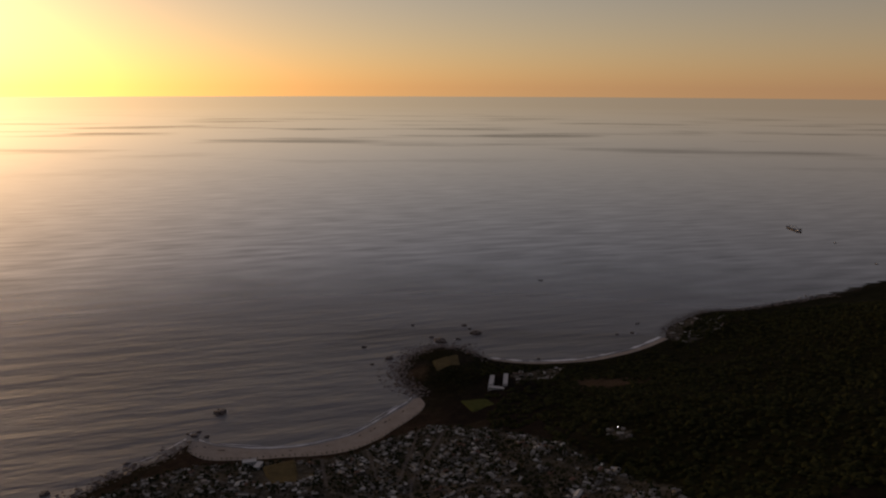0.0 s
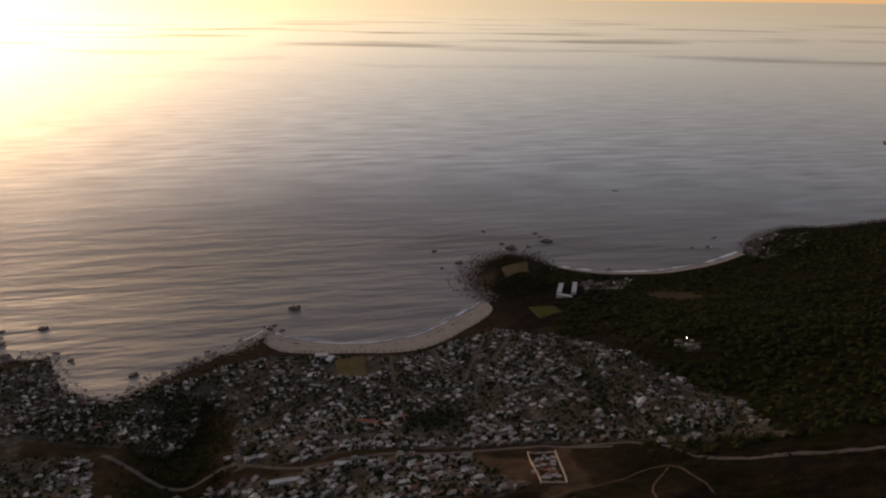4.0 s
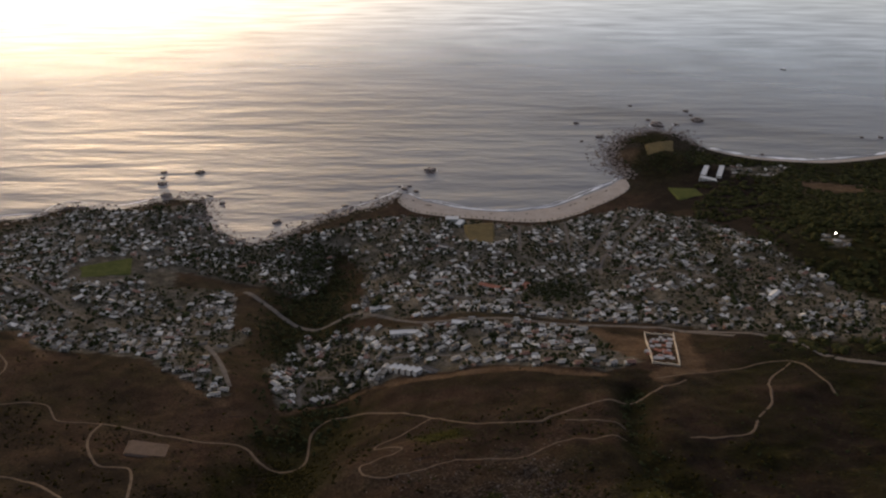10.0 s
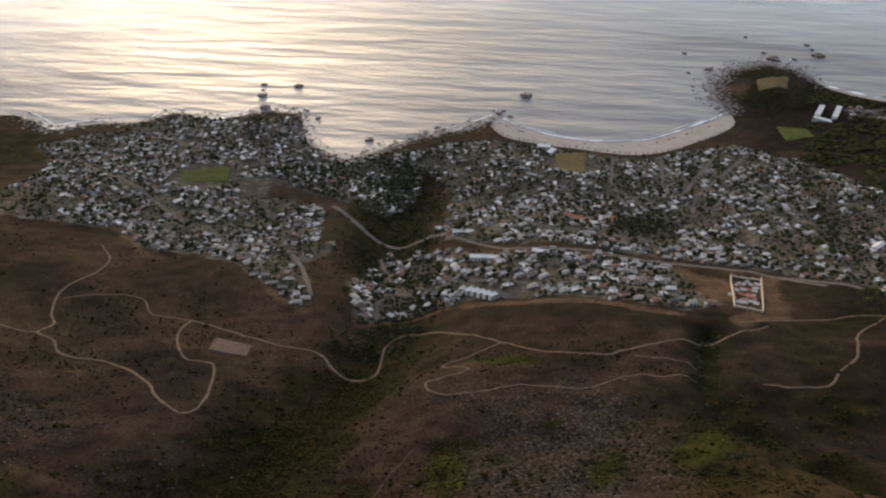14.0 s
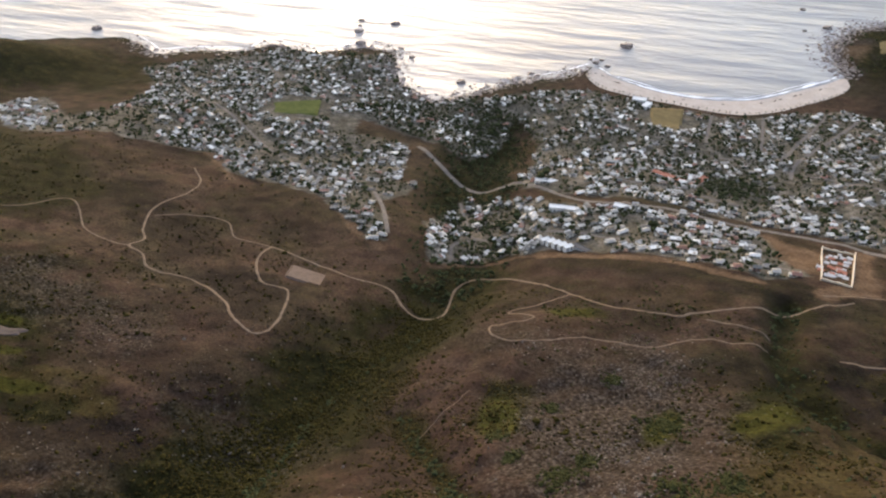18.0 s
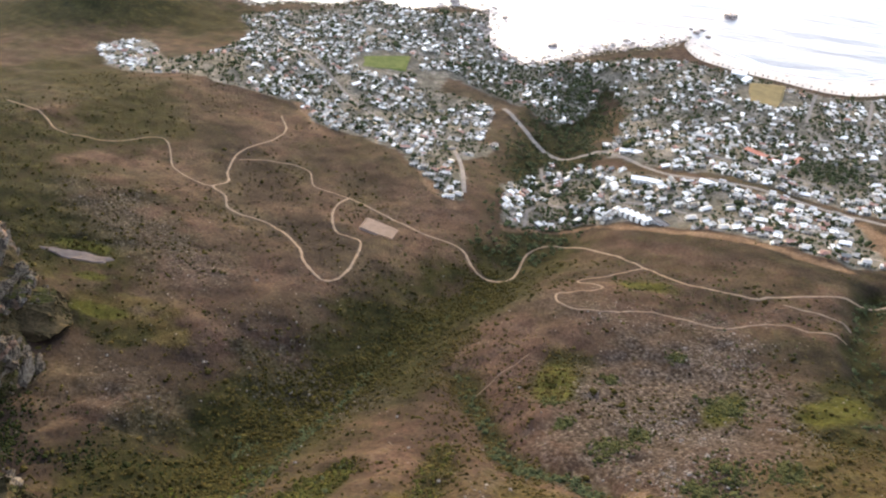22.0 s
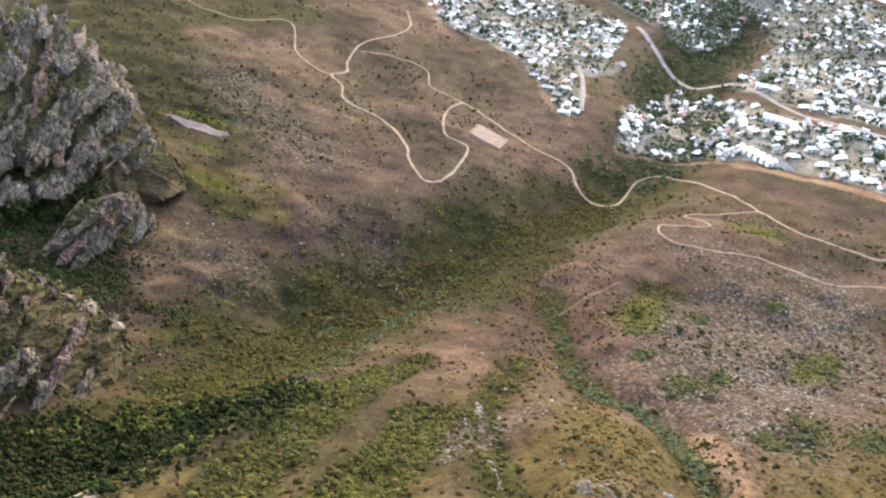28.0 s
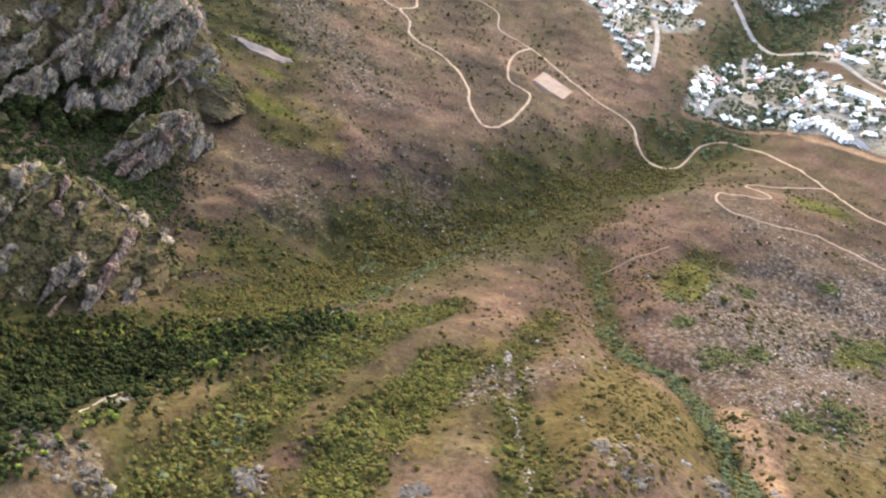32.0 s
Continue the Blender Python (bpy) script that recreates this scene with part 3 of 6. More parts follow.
# ---- the land and the sea ----
def fast_mesh(name, verts, faces, mats=(), slots=None, smooth=False):
    """A mesh from arrays of places and of equal-sided faces."""
    verts, faces = np.asarray(verts, np.float32), np.asarray(faces, np.int32)
    me = bpy.data.meshes.new(name)
    count, sides = faces.shape
    me.vertices.add(len(verts)), me.loops.add(count * sides), me.polygons.add(count)
    me.vertices.foreach_set("co", verts.ravel())
    me.loops.foreach_set("vertex_index", faces.ravel())
    me.polygons.foreach_set("loop_start", np.arange(0, count * sides, sides, dtype=np.int32))
    for m in mats:
        me.materials.append(m)
    if slots is not None:
        me.polygons.foreach_set("material_index", np.asarray(slots, np.int32))
    me.polygons.foreach_set("use_smooth", np.full(count, smooth))
    me.update(calc_edges=True)
    return me


def grid_faces(nx, ny):
    i = np.arange(nx * ny).reshape(ny, nx)
    return np.stack([i[:-1, :-1], i[:-1, 1:], i[1:, 1:], i[1:, :-1]], -1).reshape(-1, 4)


def stretches(*spans):
    """Coordinates in steps: (from, to, step) spans joined."""
    return np.unique(np.concatenate([np.arange(a, b + 0.1, s) for a, b, s in spans]))


def cover_of(x, y, z):
    """What covers the ground: green scrub, bare earth, stones, town."""
    green, soil, stone, town = (np.zeros(x.shape) for _ in range(4))
    wobble = fractal(x, y, 40, 3, 3)
    for line, wide, strength in GREENS:
        q, _ = line_distance(x, y, line)
        green = np.maximum(green, strength * np.clip(1.6 - (q + wobble * wide * 0.5) / wide, 0, 1))
    for cx, cy, rx, ry, strength in STONES:
        stone = np.maximum(stone, strength * np.clip(1.5 - np.hypot((x - cx) / rx, (y - cy) / ry) - wobble * 0.35, 0, 1))
    for line, wide in EARTHS:
        q, _ = line_distance(x, y, line)
        soil = np.maximum(soil, np.clip(1.5 - (q + wobble * wide * 0.5) / wide, 0, 1))
    for polygon in TOWNS:
        town = np.maximum(town, inside(x + wobble * 8, y + wobble * 8, polygon) * 1.0)
    d = shore_distance(x, y)
    head = np.clip(1.4 - np.hypot((x + 20) / 170, (y - 2330) / 260), 0, 1)
    stone = np.maximum(stone, head * np.clip(0.35 - 0.9 * fractal(x, y, 70, 3, 88) - (d - 60) / 120, 0, 0.8))
    green = np.maximum(green, head * np.clip(0.5 + d / 120, 0, 1))
    soil = np.maximum(soil * (1 - head), np.clip(1 - d / 30, 0, 1) * (d > -30) * 0.15)
    soil = np.maximum(soil, np.clip(1.3 - np.hypot((x + 80) / 48, (y - 2290) / 110) - 0.4 * wobble, 0, 1) * 0.7)
    green = np.maximum(green, np.clip((x - 60) / 90, 0, 1) * (y < 1050) * np.clip(0.55 + 0.5 * wobble, 0, 0.9) * np.clip((y - 480) / 160, 0, 1))
    green = np.maximum(green, np.clip(1.3 - np.hypot((x + 1950) / 420, (y - 850) / 420), 0, 1) * np.clip(0.8 + 0.4 * wobble, 0, 1))
    coast = (d > 0) * np.clip(1.2 - d / 45, 0, 1) * (np.hypot(x + 330, y - 1800) > 330)
    green, stone = np.maximum(green, coast * 0.9), np.maximum(stone, coast * np.clip(0.55 + wobble, 0, 0.85))
    green = np.maximum(green, np.clip((x - 230) / 120, 0, 1) * np.clip((y - 900) / 200, 0, 1))
    green = np.maximum(green, 0.4 * np.clip((y - 470) / 150, 0, 1) * (y < 1100) * np.clip(0.6 + wobble, 0, 1))
    return np.stack([green, soil, stone, town], -1)


def tone_of(x, y):
    """Tints of the heath: bare rusty earth, dark burned heath, wood floor and painted shade, straw-coloured grass."""
    wobble = fractal(x, y, 36, 3, 63)
    tints = []
    for lines in (RUSTY, BURNT_AND_SHADE, STRAWY):
        tint = np.zeros(x.shape)
        for line, wide, strength in lines:
            tint = np.maximum(tint, strength * np.clip(1.6 - (line_distance(x, y, line)[0] + wobble * wide * 0.6) / wide, 0, 1))
        tints.append(tint)
    rust, dark, straw = tints
    rust = np.maximum(rust, 0.7 * np.clip(fractal(x, y, 150, 3, 64) * 1.2, 0, 1) * (y > 380) * (y < 900))
    dark = np.maximum(dark, 0.6 * np.clip(fractal(x, y, 110, 3, 65) * 1.3 - 0.1, 0, 1) * (y > 250) * (y < 900))
    dark = np.maximum(dark, np.clip((x - 100 + 150 * (y > 1850)) / 120, 0, 1) * np.clip((y - 780) / 120, 0, 1) * 1.2)
    straw = np.maximum(straw, 0.75 * np.clip((x + 150) / 60, 0, 1) * np.clip((330 - y) / 50, 0, 1) * np.clip(0.6 + fractal(x, y, 45, 3, 66), 0, 1))
    lush = np.zeros(x.shape)
    for cx, cy, rx, ry, turn in LUSH:
        c, s = math.cos(radians(turn)), math.sin(radians(turn))
        u, v = ((x - cx) * c + (y - cy) * s) / rx, (-(x - cx) * s + (y - cy) * c) / ry
        lush = np.maximum(lush, np.clip(2.1 - 1.5 * np.hypot(u, v) - 0.5 * wobble, 0, 1.2))
    return np.stack([rust, dark, straw, lush], -1)


def build_land():
    xs = stretches((-4000, -1700, 60), (-1700, -1200, 20), (-1200, -760, 8), (-760, 160, 5), (160, 600, 10), (600, 1600, 30), (1600, 3600, 40))
    ys = stretches((-1500, -200, 60), (-200, 900, 5), (900, 1300, 9), (1300, 2200, 14), (2200, 3200, 24), (3200, 4600, 40))
    x, y = np.meshgrid(xs, ys)
    z = height(x, y)
    sheet = grid_faces(len(xs), len(ys))
    sheet = sheet[(shore_distance(x, y) > np.where(np.hypot(x, y) < 2800, -330, 0)).ravel()[sheet].any(1)]
    me = fast_mesh("ground", np.stack([x, y, z], -1).reshape(-1, 3), sheet, [GROUND], smooth=True)
    layer = me.color_attributes.new("cover", "FLOAT_COLOR", "POINT")
    layer.data.foreach_set("color", cover_of(x, y, z).reshape(-1, 4).astype(np.float32).ravel())
    layer = me.color_attributes.new("tone", "FLOAT_COLOR", "POINT")
    layer.data.foreach_set("color", tone_of(x, y).reshape(-1, 4).astype(np.float32).ravel())
    tagged(new("ground", me), "dry brown mountain slope falling to the town and the coast", "ground", kind="structure")
    xs, ys = stretches((-6500, 6500, 260)), stretches((-1500, 6600, 270))
    x, y = np.meshgrid(xs, ys)
    me = fast_mesh("water", np.stack([x, y, 0 * x], -1).reshape(-1, 3), grid_faces(len(xs), len(ys)), [SEA], smooth=True)
    tagged(new("water", me), "calm evening sea with a long low swell", "sea", kind="structure")


build_land()


def smooth_line(points, step):
    """A polyline rounded by a Catmull-Rom curve, with a point about every step metres."""
    p = [np.array(q, float) for q in points]
    p = [2 * p[0] - p[1]] + p + [2 * p[-1] - p[-2]]
    out = []
    for a, b, c, d in zip(p, p[1:], p[2:], p[3:]):
        count = max(1, int(np.linalg.norm((c - b)[:2]) / step))
        for t in np.arange(count) / count:
            out.append(0.5 * (2 * b + (c - a) * t + (2 * a - 5 * b + 4 * c - d) * t * t + (3 * b - a - 3 * c + d) * t ** 3))
    return np.array(out + [p[-2]])


def ribbon(name, points, wide, mat, label, category, lift=0.35, ragged=0.2, step=5.0, flat=None):
    """A road or a path that follows the ground."""
    c = smooth_line(points, step)
    tangent = np.gradient(c, axis=0)
    tangent /= np.linalg.norm(tangent, axis=1)[:, None] + 1e-9
    side = np.stack([-tangent[:, 1], tangent[:, 0]], 1)
    rng = np.random.default_rng(len(points) + int(wide * 10))
    rows = []
    for s in (-0.5, -0.25, 0.0, 0.25, 0.5):
        q = c + side * (wide * s * (1 + (abs(s) > 0.4) * ragged * rng.uniform(-1, 1, len(c))))[:, None]
        rows.append(q)
    base = height(c[:, 0], c[:, 1])
    verts = []
    for q, s in zip(rows, (-0.5, -0.25, 0.0, 0.25, 0.5)):
        z = np.maximum(height(q[:, 0], q[:, 1]), base - 0.6) + lift if flat is None else np.full(len(q), flat)
        verts.append(np.column_stack([q, z - (0.5 if abs(s) > 0.4 and flat is None else 0)]))
    me = fast_mesh(name, np.concatenate(verts), grid_faces(len(c), 5)[:, ::-1], [mat], smooth=True)
    return tagged(new(name, me), label, category, kind="structure")


for points, wide in TRAILS:
    ribbon("footpath", points, wide, DIRT, "pale trodden earth track winding over the slope", "path")
for points, wide in ROADS:
    ribbon("road", points, wide, ASPHALT, "grey asphalt road through the hillside town", "road", 0.5, 0.0)


def patch(name, corners, mat, label, category, lift=0.3, level=0.5, kind="structure"):
    """A flat or gently sloping sheet between four corners, set on the ground."""
    (a, b, c, d) = [np.array(q, float) for q in corners]
    k = 14
    u, v = np.meshgrid(np.linspace(0, 1, k), np.linspace(0, 1, k))
    u, v = u[..., None], v[..., None]
    q = (a * (1 - u) + b * u) * (1 - v) + (d * (1 - u) + c * u) * v
    z = height(q[..., 0], q[..., 1], False)
    fit = z.max() * 0.5 + z.mean() * 0.5
    z = z * (1 - level) + fit * level
    z = np.maximum(z, height(q[..., 0], q[..., 1])) + lift
    z[0] -= 2.5; z[-1] -= 2.5; z[:, 0] -= 2.5; z[:, -1] -= 2.5
    me = fast_mesh(name, np.dstack([q, z]).reshape(-1, 3), grid_faces(k, k), [mat], smooth=False)
    return tagged(new(name, me), label, category, kind=kind)


# ---- houses ----
def part(name, me, parent, label="", at=None):
    """Links a mesh as one part of a thing."""
    ob = new(name, me)
    ob.parent = parent
    if at is not None:
        ob.matrix_basis = at
    return tagged(ob, label) if label else ob


def box(w, d, h, x=0.0, y=0.0, z=0.0, taper=0.0):
    """Corners and faces of a block whose base is centred on x, y at z."""
    a, b = w / 2, d / 2
    v = [(x + sx * (a - (taper if t else 0)), y + sy * (b - (taper if t else 0)), z + t * h) for t in (0, 1) for sx, sy in ((-1, -1), (1, -1), (1, 1), (-1, 1))]
    return v, [(3, 2, 1, 0), (4, 5, 6, 7), (0, 1, 5, 4), (1, 2, 6, 5), (2, 3, 7, 6), (3, 0, 4, 7)]


def joined(pieces):
    verts, faces = [], []
    for v, f in pieces:
        k = len(verts)
        verts += v
        faces += [tuple(i + k for i in q) for q in f]
    return verts, faces


def poly_mesh(name, pieces, mat):
    v, f = joined(pieces)
    me = bpy.data.meshes.new(name)
    me.from_pydata(v, [], f)
    me.materials.append(mat)
    return me


def gable(w, d, h, z, over=0.5):
    a, b = w / 2 + over, d / 2 + over
    v = [(-a, -b, z), (a, -b, z), (a, b, z), (-a, b, z), (-a, 0, z + h), (a, 0, z + h), (-a, -b, z - 0.3), (a, -b, z - 0.3), (a, b, z - 0.3), (-a, b, z - 0.3)]
    return v, [(0, 1, 5, 4), (2, 3, 4, 5), (3, 0, 4), (1, 2, 5), (6, 7, 1, 0), (7, 8, 2, 1), (8, 9, 3, 2), (9, 6, 0, 3), (9, 8, 7, 6)]


def hipped(w, d, h, z, over=0.6):
    a, b, r = w / 2 + over, d / 2 + over, max(w - d, 1.0) / 2
    v = [(-a, -b, z), (a, -b, z), (a, b, z), (-a, b, z), (-r, 0, z + h), (r, 0, z + h), (-a, -b, z - 0.3), (a, -b, z - 0.3), (a, b, z - 0.3), (-a, b, z - 0.3)]
    return v, [(0, 1, 5, 4), (2, 3, 4, 5), (3, 0, 4), (1, 2, 5), (6, 7, 1, 0), (7, 8, 2, 1), (8, 9, 3, 2), (9, 6, 0, 3), (9, 8, 7, 6)]


def flat_roof(w, d, z, x=0.0, y=0.0):
    """A slab with a parapet round it."""
    t = 0.35
    return joined([box(w + 0.5, d + 0.5, 0.3, x, y, z), box(w + 0.5, t, 0.55, x, y - d / 2 - 0.07, z + 0.3), box(w + 0.5, t, 0.55, x, y + d / 2 + 0.07, z + 0.3),
                   box(t, d - 0.2, 0.55, x - w / 2 - 0.07, y, z + 0.3), box(t, d - 0.2, 0.55, x + w / 2 + 0.07, y, z + 0.3)])


HOUSE_LABELS = {"flat": "modern plastered house with a flat parapet roof on the hillside", "gable": "plastered house with a pitched gable roof on the hillside",
                "hip": "plastered house with a hipped roof on the hillside", "wing": "stepped modern house with two flat roofs on the hillside"}
PANE_MESHES = {}


def pane_mesh(w, h):
    key = (round(w, 1), round(h, 1))
    if key not in PANE_MESHES:
        PANE_MESHES[key] = poly_mesh("pane", [box(w, 0.12, h)], GLASS)
    return PANE_MESHES[key]


def house(kind, w, d, storeys):
    """One house: walls, roof, windows on the downhill and uphill fronts, a door, a terrace, and a chimney or tank."""
    base = tagged(new("house"), HOUSE_LABELS[kind], "house", "houses of the hillside town")
    base.empty_display_size = 2
    h = storeys * 2.8
    parts = [box(w, d, h + 6, 0, 0, -6)]
    if kind == "wing":
        parts.append(box(w * 0.55, d * 0.9, h - 3 + 6, -w * 0.1, d * 0.85, -6))
    part("wall", poly_mesh("wall", parts, WALL_EACH), base)
    if kind == "gable":
        roof = part("roof", poly_mesh("roof", [gable(w, d, d * 0.3, h)], ROOF_EACH), base)
        part("gable_wall", poly_mesh("gable_wall", [([(-w / 2, -d / 2, h), (-w / 2, d / 2, h), (-w / 2, 0, h + d * 0.26), (w / 2, -d / 2, h), (w / 2, d / 2, h), (w / 2, 0, h + d * 0.26)], [(0, 2, 1), (3, 4, 5), (0, 3, 5, 2), (4, 1, 2, 5)])], WALL_EACH), base)
        part("chimney", poly_mesh("chimney", [box(0.9, 0.9, 2.4, w * 0.3, d * 0.18, h + 0.2)], WALL_EACH), roof)
    elif kind == "hip":
        roof = part("roof", poly_mesh("roof", [hipped(w, d, d * 0.27, h)], ROOF_EACH), base)
        part("chimney", poly_mesh("chimney", [box(0.9, 0.9, 2.6, w * 0.15, d * 0.2, h + 0.2)], WALL_EACH), roof)
    else:
        roof = part("roof", poly_mesh("roof", [flat_roof(w, d, h)], ROOF_EACH), base)
        part("roof_room", poly_mesh("roof_room", [box(2.6, 2.2, 1.5, w * 0.2, -d * 0.15, h + 0.3)], WALL_EACH), roof)
        if kind == "wing":
            part("roof", poly_mesh("roof", [flat_roof(w * 0.55, d * 0.9, h - 3, -w * 0.1, d * 0.85)], ROOF_EACH), base)
    part("terrace", poly_mesh("terrace", [box(w * 0.8, 2.6, 0.25, 0, d / 2 + 1.3 + (d * 0.8 if kind == "wing" else 0), h - 3.2), box(w * 0.8, 0.12, 0.9, 0, d / 2 + 2.55 + (d * 0.8 if kind == "wing" else 0), h - 2.95)], WHITE), base)
    count = 3 if w > 13 else 2
    for level in range(storeys):
        for side in (-1, 1):
            if side == 1 and kind == "wing" and level == 0:
                continue
            for k in range(count):
                ww = w / count * 0.62
                part("window", pane_mesh(ww, 1.6), base, at=pose((k - (count - 1) / 2) * w / count, side * (d / 2 + 0.02), level * 2.8 + 0.8))
    part("driveway", poly_mesh("driveway", [box(w * 0.9, 4.5, 3, w * 0.1, -d / 2 - 2.4, -2.75)], PAVING), base, "pale paved forecourt")
    part("garage", poly_mesh("garage", [box(4.2, 5, 2.6 + 4, -w / 2 - 1.6, -d * 0.15, -4), box(4.5, 5.3, 0.25, -w / 2 - 1.6, -d * 0.15, 2.6)], WALL_EACH), base)
    part("door", poly_mesh("door", [box(1.0, 0.12, 2.1, w * 0.5 - 1.1, -d / 2 - 0.03, 0)], STEEL), base)
    return base


def slope_way(x, y):
    """The heading of the fall line at a place."""
    e = 14.0
    gx = height(x + e, y, False) - height(x - e, y, False)
    gy = height(x, y + e, False) - height(x, y - e, False)
    return np.arctan2(-gx, -gy)


CLEARINGS = [(-1060, 1150, 75), (-930, 1180, 55), (-360, 1600, 72), (62, 960, 95), (10, 1000, 50), (-40, 1340, 42), (-400, 1105, 46), (-130, 1270, 60), (-287, 843, 24), (-237, 846, 24), (-332, 980, 26), (-480, 1290, 40), (-640, 935, 34)]


def spread(polygon, gap, seed):
    """Places in a polygon, about gap metres apart, clear of roads and open ground."""
    rng = np.random.default_rng(seed)
    p = np.array(polygon, float)
    xs, ys = np.meshgrid(np.arange(p[:, 0].min(), p[:, 0].max(), gap), np.arange(p[:, 1].min(), p[:, 1].max(), gap * 0.9))
    xs = xs + gap * 0.5 * (np.arange(xs.shape[0])[:, None] % 2)
    xs, ys = xs.ravel() + rng.uniform(-0.2, 0.2, xs.size) * gap, ys.ravel() + rng.uniform(-0.2, 0.2, ys.size) * gap
    keep = inside(xs, ys, polygon) & (shore_distance(xs, ys) > 22)
    for points, wide in ROADS:
        keep &= line_distance(xs, ys, points)[0] > wide * 0.5 + 7
    for cx, cy, r in CLEARINGS:
        keep &= np.hypot(xs - cx, ys - cy) > r
    keep &= line_distance(xs, ys, [(131, 1727), (160, 1500), (204, 1246), (252, 1074)])[0] > 18
    keep &= rng.uniform(0, 1, xs.size) > 0.1 + 0.8 * np.clip(fractal(xs, ys, 70, 3, 91) * 2.2 - 0.1, 0, 1)
    return xs[keep], ys[keep]


def place_houses():
    rng = np.random.default_rng(4)
    kinds = ["flat", "gable", "wing", "hip", "flat", "gable", "wing", "flat", "hip", "gable", "flat", "wing"]
    sizes = [(12, 7.5, 2), (11, 7.5, 1), (10, 6.5, 2), (13, 8.5, 1), (15, 7.5, 1), (9.5, 7.5, 2), (13, 6.5, 2), (9.5, 8.5, 1), (11, 8.5, 1), (14, 7.5, 1), (10, 8.5, 1), (11, 7.5, 2)]
    made = {}
    row = smooth_line([(-196, 850), (-150, 866), (-100, 862), (-61, 852), (-20, 852), (25, 868)], 16)
    near_x, near_y, far = list(row[:, 0]), list(row[:, 1]), []
    for polygon, gap, seed in ((TOWN_UPPER, 20, 1), (TOWN_MAIN, 21.5, 2), (TOWN_KLOOF, 24, 3), (TOWN_SOUTH, 21.5, 4), (TOWN_EDGE, 21, 5), (TOWN_GLEN, 26, 6), (TOWN_POINT, 34, 7), (TOWN_FARM, 24, 8)):
        x, y = spread(polygon, gap, seed)
        near = inside(x, y, TOWN_UPPER) | ((polygon is TOWN_MAIN) & (y < 1175)) | ((polygon is TOWN_SOUTH) & (x > -860) & (y < 950))
        free = near & (line_distance(x, y, row)[0] > 15)
        near_x += list(x[free]); near_y += list(y[free])
        far.append(np.stack([x[~near], y[~near]], 1))
    for k, (x, y) in enumerate(zip(near_x[:300], near_y[:300])):
        pick = int(rng.integers(len(kinds)))
        a = float(slope_way(x, y))
        turn = -math.degrees(a) + float(rng.normal(0, 7)) + (90 if rng.random() < 0.12 else 0)
        z = float(height(x, y)) + 0.6
        spot = pose(x, y, z, 0, 0, turn)
        if pick not in made:
            made[pick] = house(kinds[pick], *sizes[pick])
            made[pick].matrix_basis = spot
        else:
            copy_thing(made[pick], spot)
    return np.concatenate(far + [np.stack([near_x[300:], near_y[300:]], 1)])


def far_houses(places):
    """The town's other houses, joined: walls, windows and roofs."""
    rng = np.random.default_rng(9)
    verts, faces, slots = [], [], []
    ways = slope_way(places[:, 0], places[:, 1])
    ground = height(places[:, 0], places[:, 1])

    def add(v, f, slot, c, s, x, y, z):
        k = len(verts)
        for a, b, q in v:
            verts.append((x + a * c - b * s, y + a * s + b * c, z + q))
        for q in f:
            faces.append(tuple(i + k for i in (q if len(q) == 4 else (*q, q[-1]))))
            slots.append(slot)

    for (x, y), way, z in zip(places, ways, ground):
        w, d, h = rng.lognormal(2.5, 0.3), rng.uniform(6.5, 10.5), 2.7 * int(rng.choice([1, 1, 1, 1, 1, 2]))
        a = -way + rng.normal(0, 0.14) + (math.pi / 2 if rng.random() < 0.2 else 0)
        c, s = math.cos(a), math.sin(a)
        z = z - 1.0
        add(*box(w, d, h + 5, 0, 0, -5), 0, c, s, x, y, z)
        for level in range(round(h / 2.7)):
            for side in (-1, 1):
                for k in (-0.25, 0.25):
                    add(*box(w * 0.34, 0.2, 1.5, k * w, side * d / 2, level * 2.7 + 1.0), 2, c, s, x, y, z)
        if rng.random() < 0.5:
            add(*flat_roof(w, d, h), 1, c, s, x, y, z)
        else:
            add(*(gable if rng.random() < 0.5 else hipped)(w, d, d * rng.uniform(0.18, 0.28), h), 1, c, s, x, y, z)
        if rng.random() < 0.75:
            u, v, low = rng.choice([-1, 1]) * w * 0.24, d * rng.uniform(0.6, 0.85), 2.6
            add(*box(w * 0.5, d * 0.8, low + 5, u, v, -5), 0, c, s, x, y, z)
            add(*flat_roof(w * 0.5, d * 0.8, low, u, v), 1, c, s, x, y, z)
        if rng.random() < 0.6:
            add(*box(w * rng.uniform(0.9, 1.4), rng.uniform(3, 6), 3, rng.uniform(-3, 3), -d * 0.9, -2.6), 3, c, s, x, y, z)
    me = bpy.data.meshes.new("far_houses")
    me.from_pydata(verts, [], [tuple(dict.fromkeys(f)) for f in faces])
    for m in (WALL_FAR, ROOF_FAR, GLASS, PAVING):
        me.materials.append(m)
    me.polygons.foreach_set("material_index", np.array(slots, np.int32))
    tagged(new("far_houses", me), "dense white and grey houses of the seaside town", "houses", kind="stuff")


FAR = place_houses()
far_houses(FAR)


# ---- rocks ----
def ball(seed, jag=0.3, squash=1.0):
    """A lumpy stone or leaf clump of twenty faces."""
    bm = bmesh.new()
    bmesh.ops.create_icosphere(bm, subdivisions=1, radius=1)
    rng = np.random.default_rng(seed)
    v = np.array([q.co[:] for q in bm.verts]) * rng.uniform(1 - jag, 1 + jag, (len(bm.verts), 1))
    v[:, 2] *= squash
    f = np.array([[q.index for q in p.verts] for p in bm.faces])
    bm.free()
    return v, f


